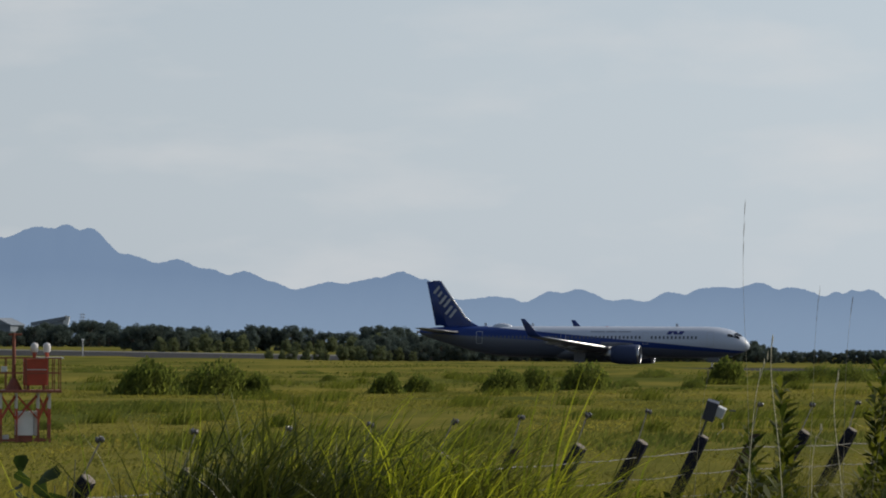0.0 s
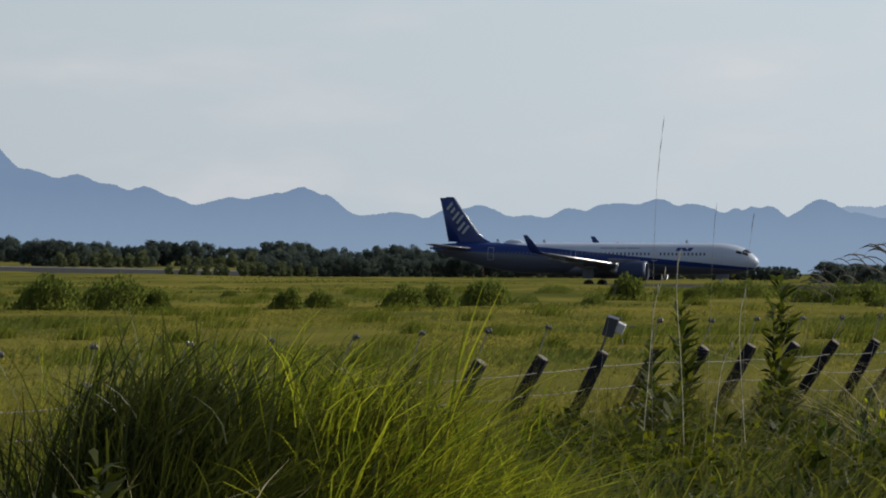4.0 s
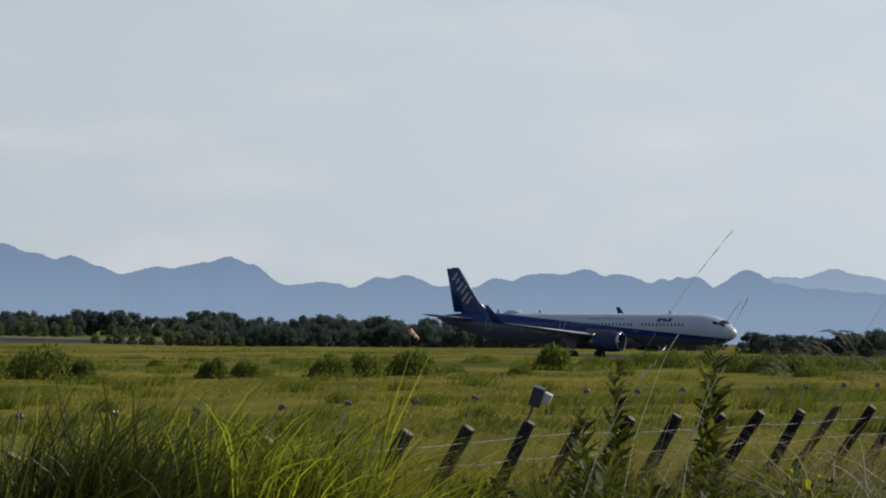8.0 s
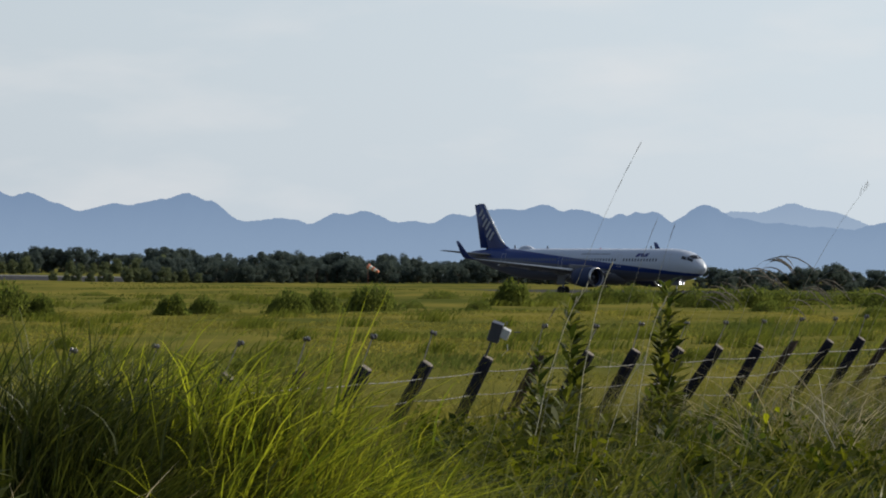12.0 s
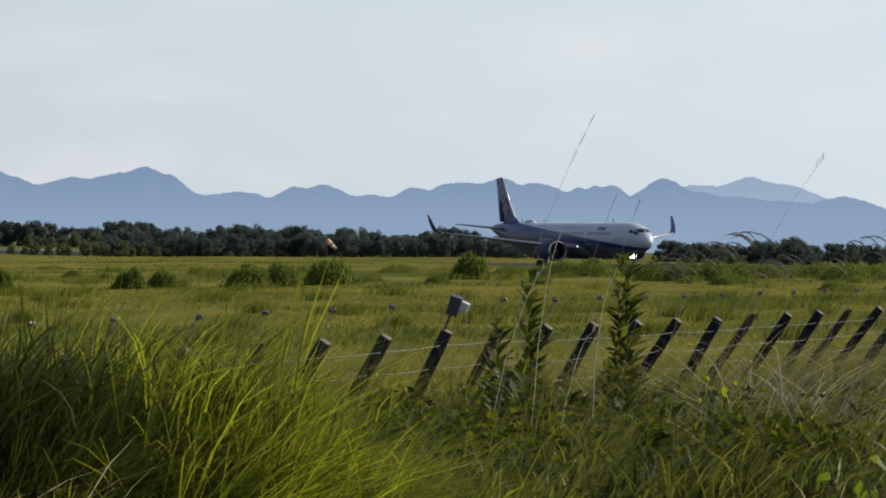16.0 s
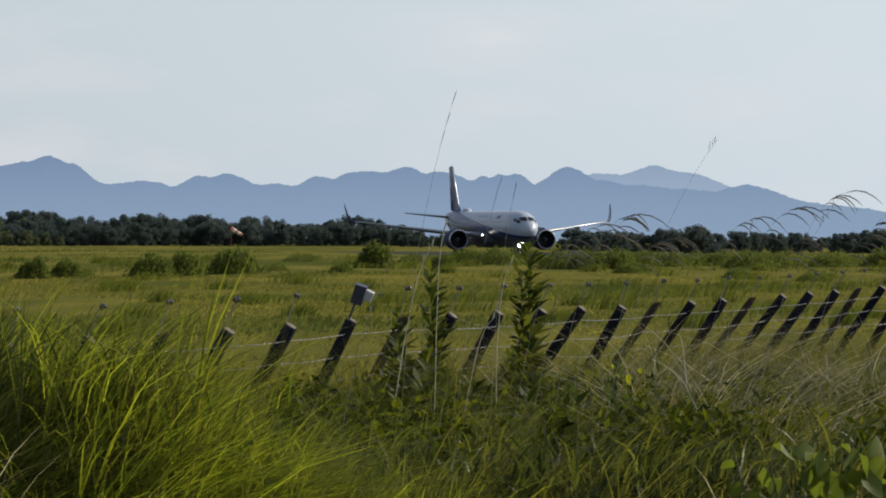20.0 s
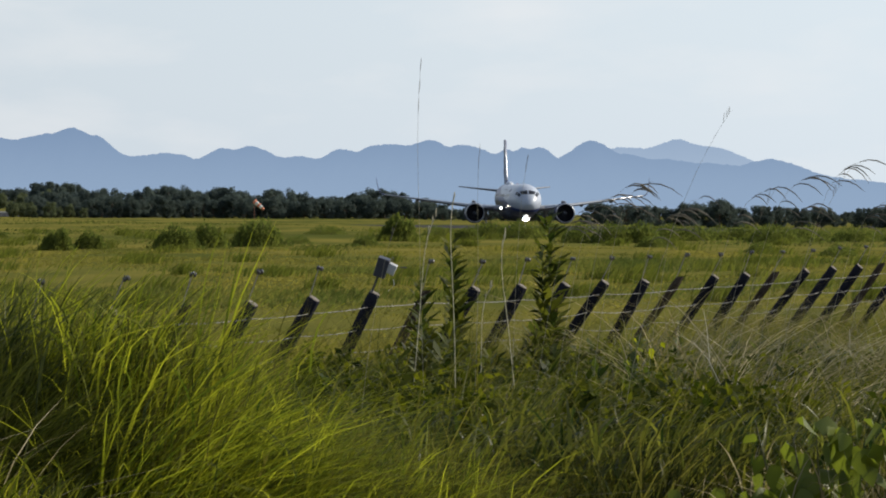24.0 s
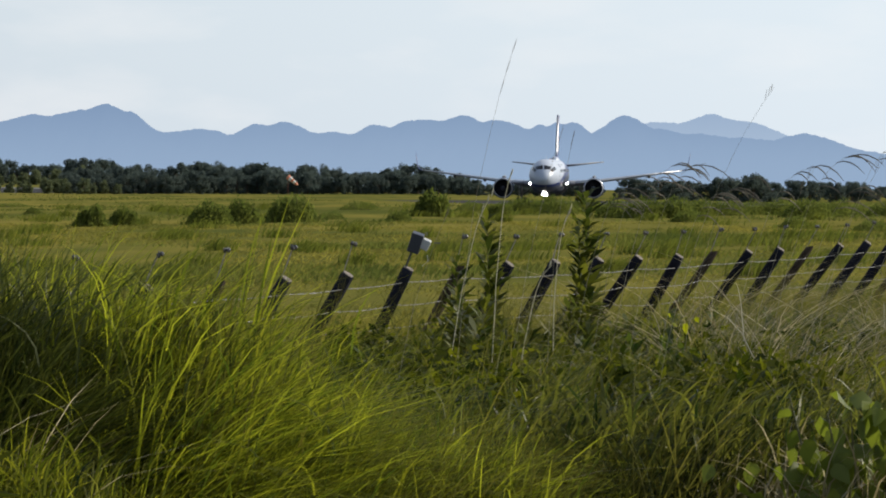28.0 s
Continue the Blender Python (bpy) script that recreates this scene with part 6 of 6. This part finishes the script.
for spec in ((3.2, 19.5, 0.95, 5, 51), (3.6, 19.2, 1.0, 5, 52), (4.0, 19.8, 0.92, 5, 53), (4.5, 19.0, 0.85, 5, 54), (2.9, 18.8, 0.8, 5, 55), (3.3, 18.2, 0.7, 5, 56), (5.0, 18.6, 0.8, 5, 57), (5.6, 19.4, 0.85, 5, 58), (6.2, 18.8, 0.8, 5, 59), (3.75, 17.6, 0.62, 5, 60), (4.3, 17.4, 0.6, 5, 61),
             (1.5, 18.6, 0.7, 5, 62), (2.2, 18.4, 0.75, 5, 63), (0.7, 18.9, 0.75, 5, 64), (-0.7, 20.5, 0.8, 5, 65), (-1.3, 20.8, 0.85, 5, 66), (2.6, 17.3, 0.55, 5, 67), (5.2, 17.2, 0.55, 5, 68), (-0.3, 19.4, 0.7, 5, 69), (3.0, 25.0, 0.95, 5, 70), (3.9, 26.0, 1.0, 5, 71), (4.6, 27.0, 1.0, 5, 72), (5.5, 27.5, 1.0, 5, 73), (6.6, 27.0, 0.95, 5, 74), (3.45, 24.0, 0.85, 5, 75)):
    build_weed(*spec, HERB_GLOSSY)
build_vine(-12.25, 17.4, 1.12, 0.6, 60, 1, "broad-leaved dark green climber on the fence")
build_vine(-11.6, 17.2, 1.3, 0.3, 20, 2, "broad-leaved dark green climber on the fence")
build_vine(-13.2, 17.0, 0.95, 0.7, 60, 8, "broad-leaved dark green climber on the fence")
build_vine(-11.9, 16.6, 0.82, 0.8, 70, 9, "broad-leaved dark green climber on the fence")
build_vine(-10.8, 16.8, 0.78, 0.7, 60, 5, "broad-leaved dark green climber on the fence")
build_vine(-10.2, 16.2, 0.72, 0.7, 50, 10, "broad-leaved dark green climber on the fence")
build_vine(7.25, 14.8, 0.92, 0.75, 60, 3, "broad-leaved bright green climber in the dry grass", VINE_BRIGHT)
build_vine(6.6, 14.9, 0.62, 0.7, 50, 4, "broad-leaved bright green climber in the dry grass", VINE_BRIGHT)
build_vine(4.8, 15.6, 0.35, 0.9, 24, 6, "broad-leaved green climber low in the grass", VINE_BRIGHT)
build_vine(3.8, 21.0, 1.12, 0.3, 22, 7, "yellow-green leafy climber among the dry grass", VINE_YELLOW)
# bearing, distance, height, lean, seed, plume, droop, then how far the wind bends it
REEDS = [build_reed(*spec[:7], gain=spec[7]) for spec in ((0.34, 17.5, 2.58, 0.02, 1, 0.34, 0.1, 1.0), (0.95, 18.0, 2.22, 0.12, 2, 0.25, 0.1, 0.7), (1.8, 18.0, 2.15, 0.06, 3, 0.2, 0.1, 0.5), (-0.9, 18.0, 1.8, 0.2, 9, 0.22, 0.1, 0.8), (3.5, 17.0, 2.36, 0.58, 4, 0.2, 0.1, 0.25), (4.9, 18.8, 2.0, 0.4, 17, 0.24, 0.1, 0.3), (5.9, 18.2, 2.1, 0.5, 18, 0.24, 0.1, 0.3))]
# stalks with drooping heads: bearing, distance, height, lean
for k, spec in enumerate(((2.6, 18.0, 2.05, 0.32), (1.9, 18.4, 1.95, 0.30), (4.6, 17.5, 2.02, 0.40), (5.3, 17.8, 2.1, 0.42), (6.0, 18.0, 2.2, 0.45), (3.4, 18.0, 1.9, 0.3), (3.9, 19.0, 2.0, 0.28),
                          (6.6, 17.2, 1.95, 0.42), (5.7, 18.6, 1.95, 0.35), (7.2, 18.2, 2.1, 0.4), (2.2, 18.6, 2.0, 0.3), (3.0, 18.4, 2.08, 0.3))):
    REEDS.append(build_reed(*spec, 5 + k, 0.39, 0.6, gain=0.35))
REEDS += [build_reed(*spec, material=STALK, gain=0.6) for spec in ((0.75, 18.0, 2.0, -0.05, 26, 0.2, 0.3), (1.98, 19.0, 1.8, -0.1, 21, 0.2, 0.35), (1.0, 18.5, 1.5, 0.1, 22, 0.15, 0.35), (-0.12, 19.0, 1.9, 0.15, 23, 0.2, 0.3))]


# the wind second by second: how far it carries the tallest stalk's tip, in degrees
WIND = (-0.3, -0.54, -1.0, -0.33, 0.0, 0.4, 0.8, 1.18, 2.7, 1.59, -0.83, 1.23, 1.62, 3.31, 2.2, 1.6, 1.52, 0.27, 0.03, 0.91, 0.75, 1.83, 1.2, 0.3, -0.23, 0.99, 1.07, 1.43, 0.8)


def motions():
    walk(AIRLINER, [
        (0, pose(-20.26, 449.99, 0, 0, 0, -7.60)),
        (1, pose(-15.81, 450.27, 0, 0, 0, -7.51)),
        (2, pose(-11.95, 450.35, 0, 0, 0, -8.53)),
        (3, pose(-8.59, 450.25, 0, 0, 0, -10.48)),
        (4.5, pose(-4.33, 449.78, 0, 0, 0, -14.77)),
        (6, pose(-0.86, 449.01, 0, 0, 0, -20.30)),
        (7, pose(1.11, 448.35, 0, 0, 0, -24.46)),
        (8, pose(2.85, 447.61, 0, 0, 0, -28.87)),
        (9.5, pose(5.09, 446.38, 0, 0, 0, -35.75)),
        (11, pose(6.96, 445.05, 0, 0, 0, -42.73)),
        (12, pose(8.04, 444.15, 0, 0, 0, -47.32)),
        (13, pose(9.00, 443.25, 0, 0, 0, -51.81)),
        (14.5, pose(10.25, 441.97, 0, 0, 0, -58.25)),
        (16, pose(11.27, 440.82, 0, 0, 0, -64.26)),
        (17, pose(11.84, 440.15, 0, 0, 0, -67.98)),
        (18.5, pose(12.54, 439.35, 0, 0, 0, -73.13)),
        (20, pose(13.06, 438.85, 0, 0, 0, -77.73)),
        (21.5, pose(13.41, 438.72, 0, 0, 0, -81.81)),
        (23.5, pose(13.67, 438.52, 0, 0, 0, -86.48)),
        (25, pose(13.75, 438.37, 0, 0, 0, -89.48)),
        (26.5, pose(13.81, 438.22, 0, 0, 0, -92.10)),
        (28, pose(13.93, 438.07, 0, 0, 0, -94.42)),
    ])
    beat = random.Random(4)
    for k, (middle, top, j1, j2, gain) in enumerate(REEDS):
        a, f = beat.uniform(0, 6.28), beat.uniform(0.8, 1.1)
        low, high = [], []
        for i in range(57):
            t = i * 0.5
            w = gain * (np.interp(t, range(29), WIND) + (0.25 * math.sin(f * 2.6 * t + a) if k else 0.0))
            r1, r2 = math.degrees(math.atan(0.13 * w)), math.degrees(math.atan(0.235 * w))
            m = pose(*j1, 0, r1, 0)
            low.append((t, m))
            high.append((t, pose(*(m @ (j2 - j1)), 0.8 * math.sin(2.1 * t + a) if k else 0, r2, 0)))
        walk(middle, low)
        walk(top, high)
    for k, (plant, foot, swing) in enumerate(SWAYING):
        a, b, f = beat.uniform(0, 6.28), beat.uniform(0, 6.28), beat.uniform(0.75, 1.0)
        rows = []
        for i in range(57):
            t = i * 0.5
            gust = swing * (1 + 0.5 * math.sin(0.5 * t + 0.02 * k))
            rows.append((t, pose(*foot, 0.5 * gust * math.sin(f * 2.1 * t + a), swing * np.interp(t, range(29), WIND) + 0.6 * gust * math.sin(f * 1.5 * t + b) + 0.3 * swing * math.sin(3.7 * t + a), 0)))
        walk(plant, rows)
    walk(SOCK, [(t, pose(0, 0, 3.2, 0, 36 + 9 * math.sin(0.9 * t), -10 + 14 * math.sin(0.37 * t + 1))) for t in range(0, 29)])


motions()
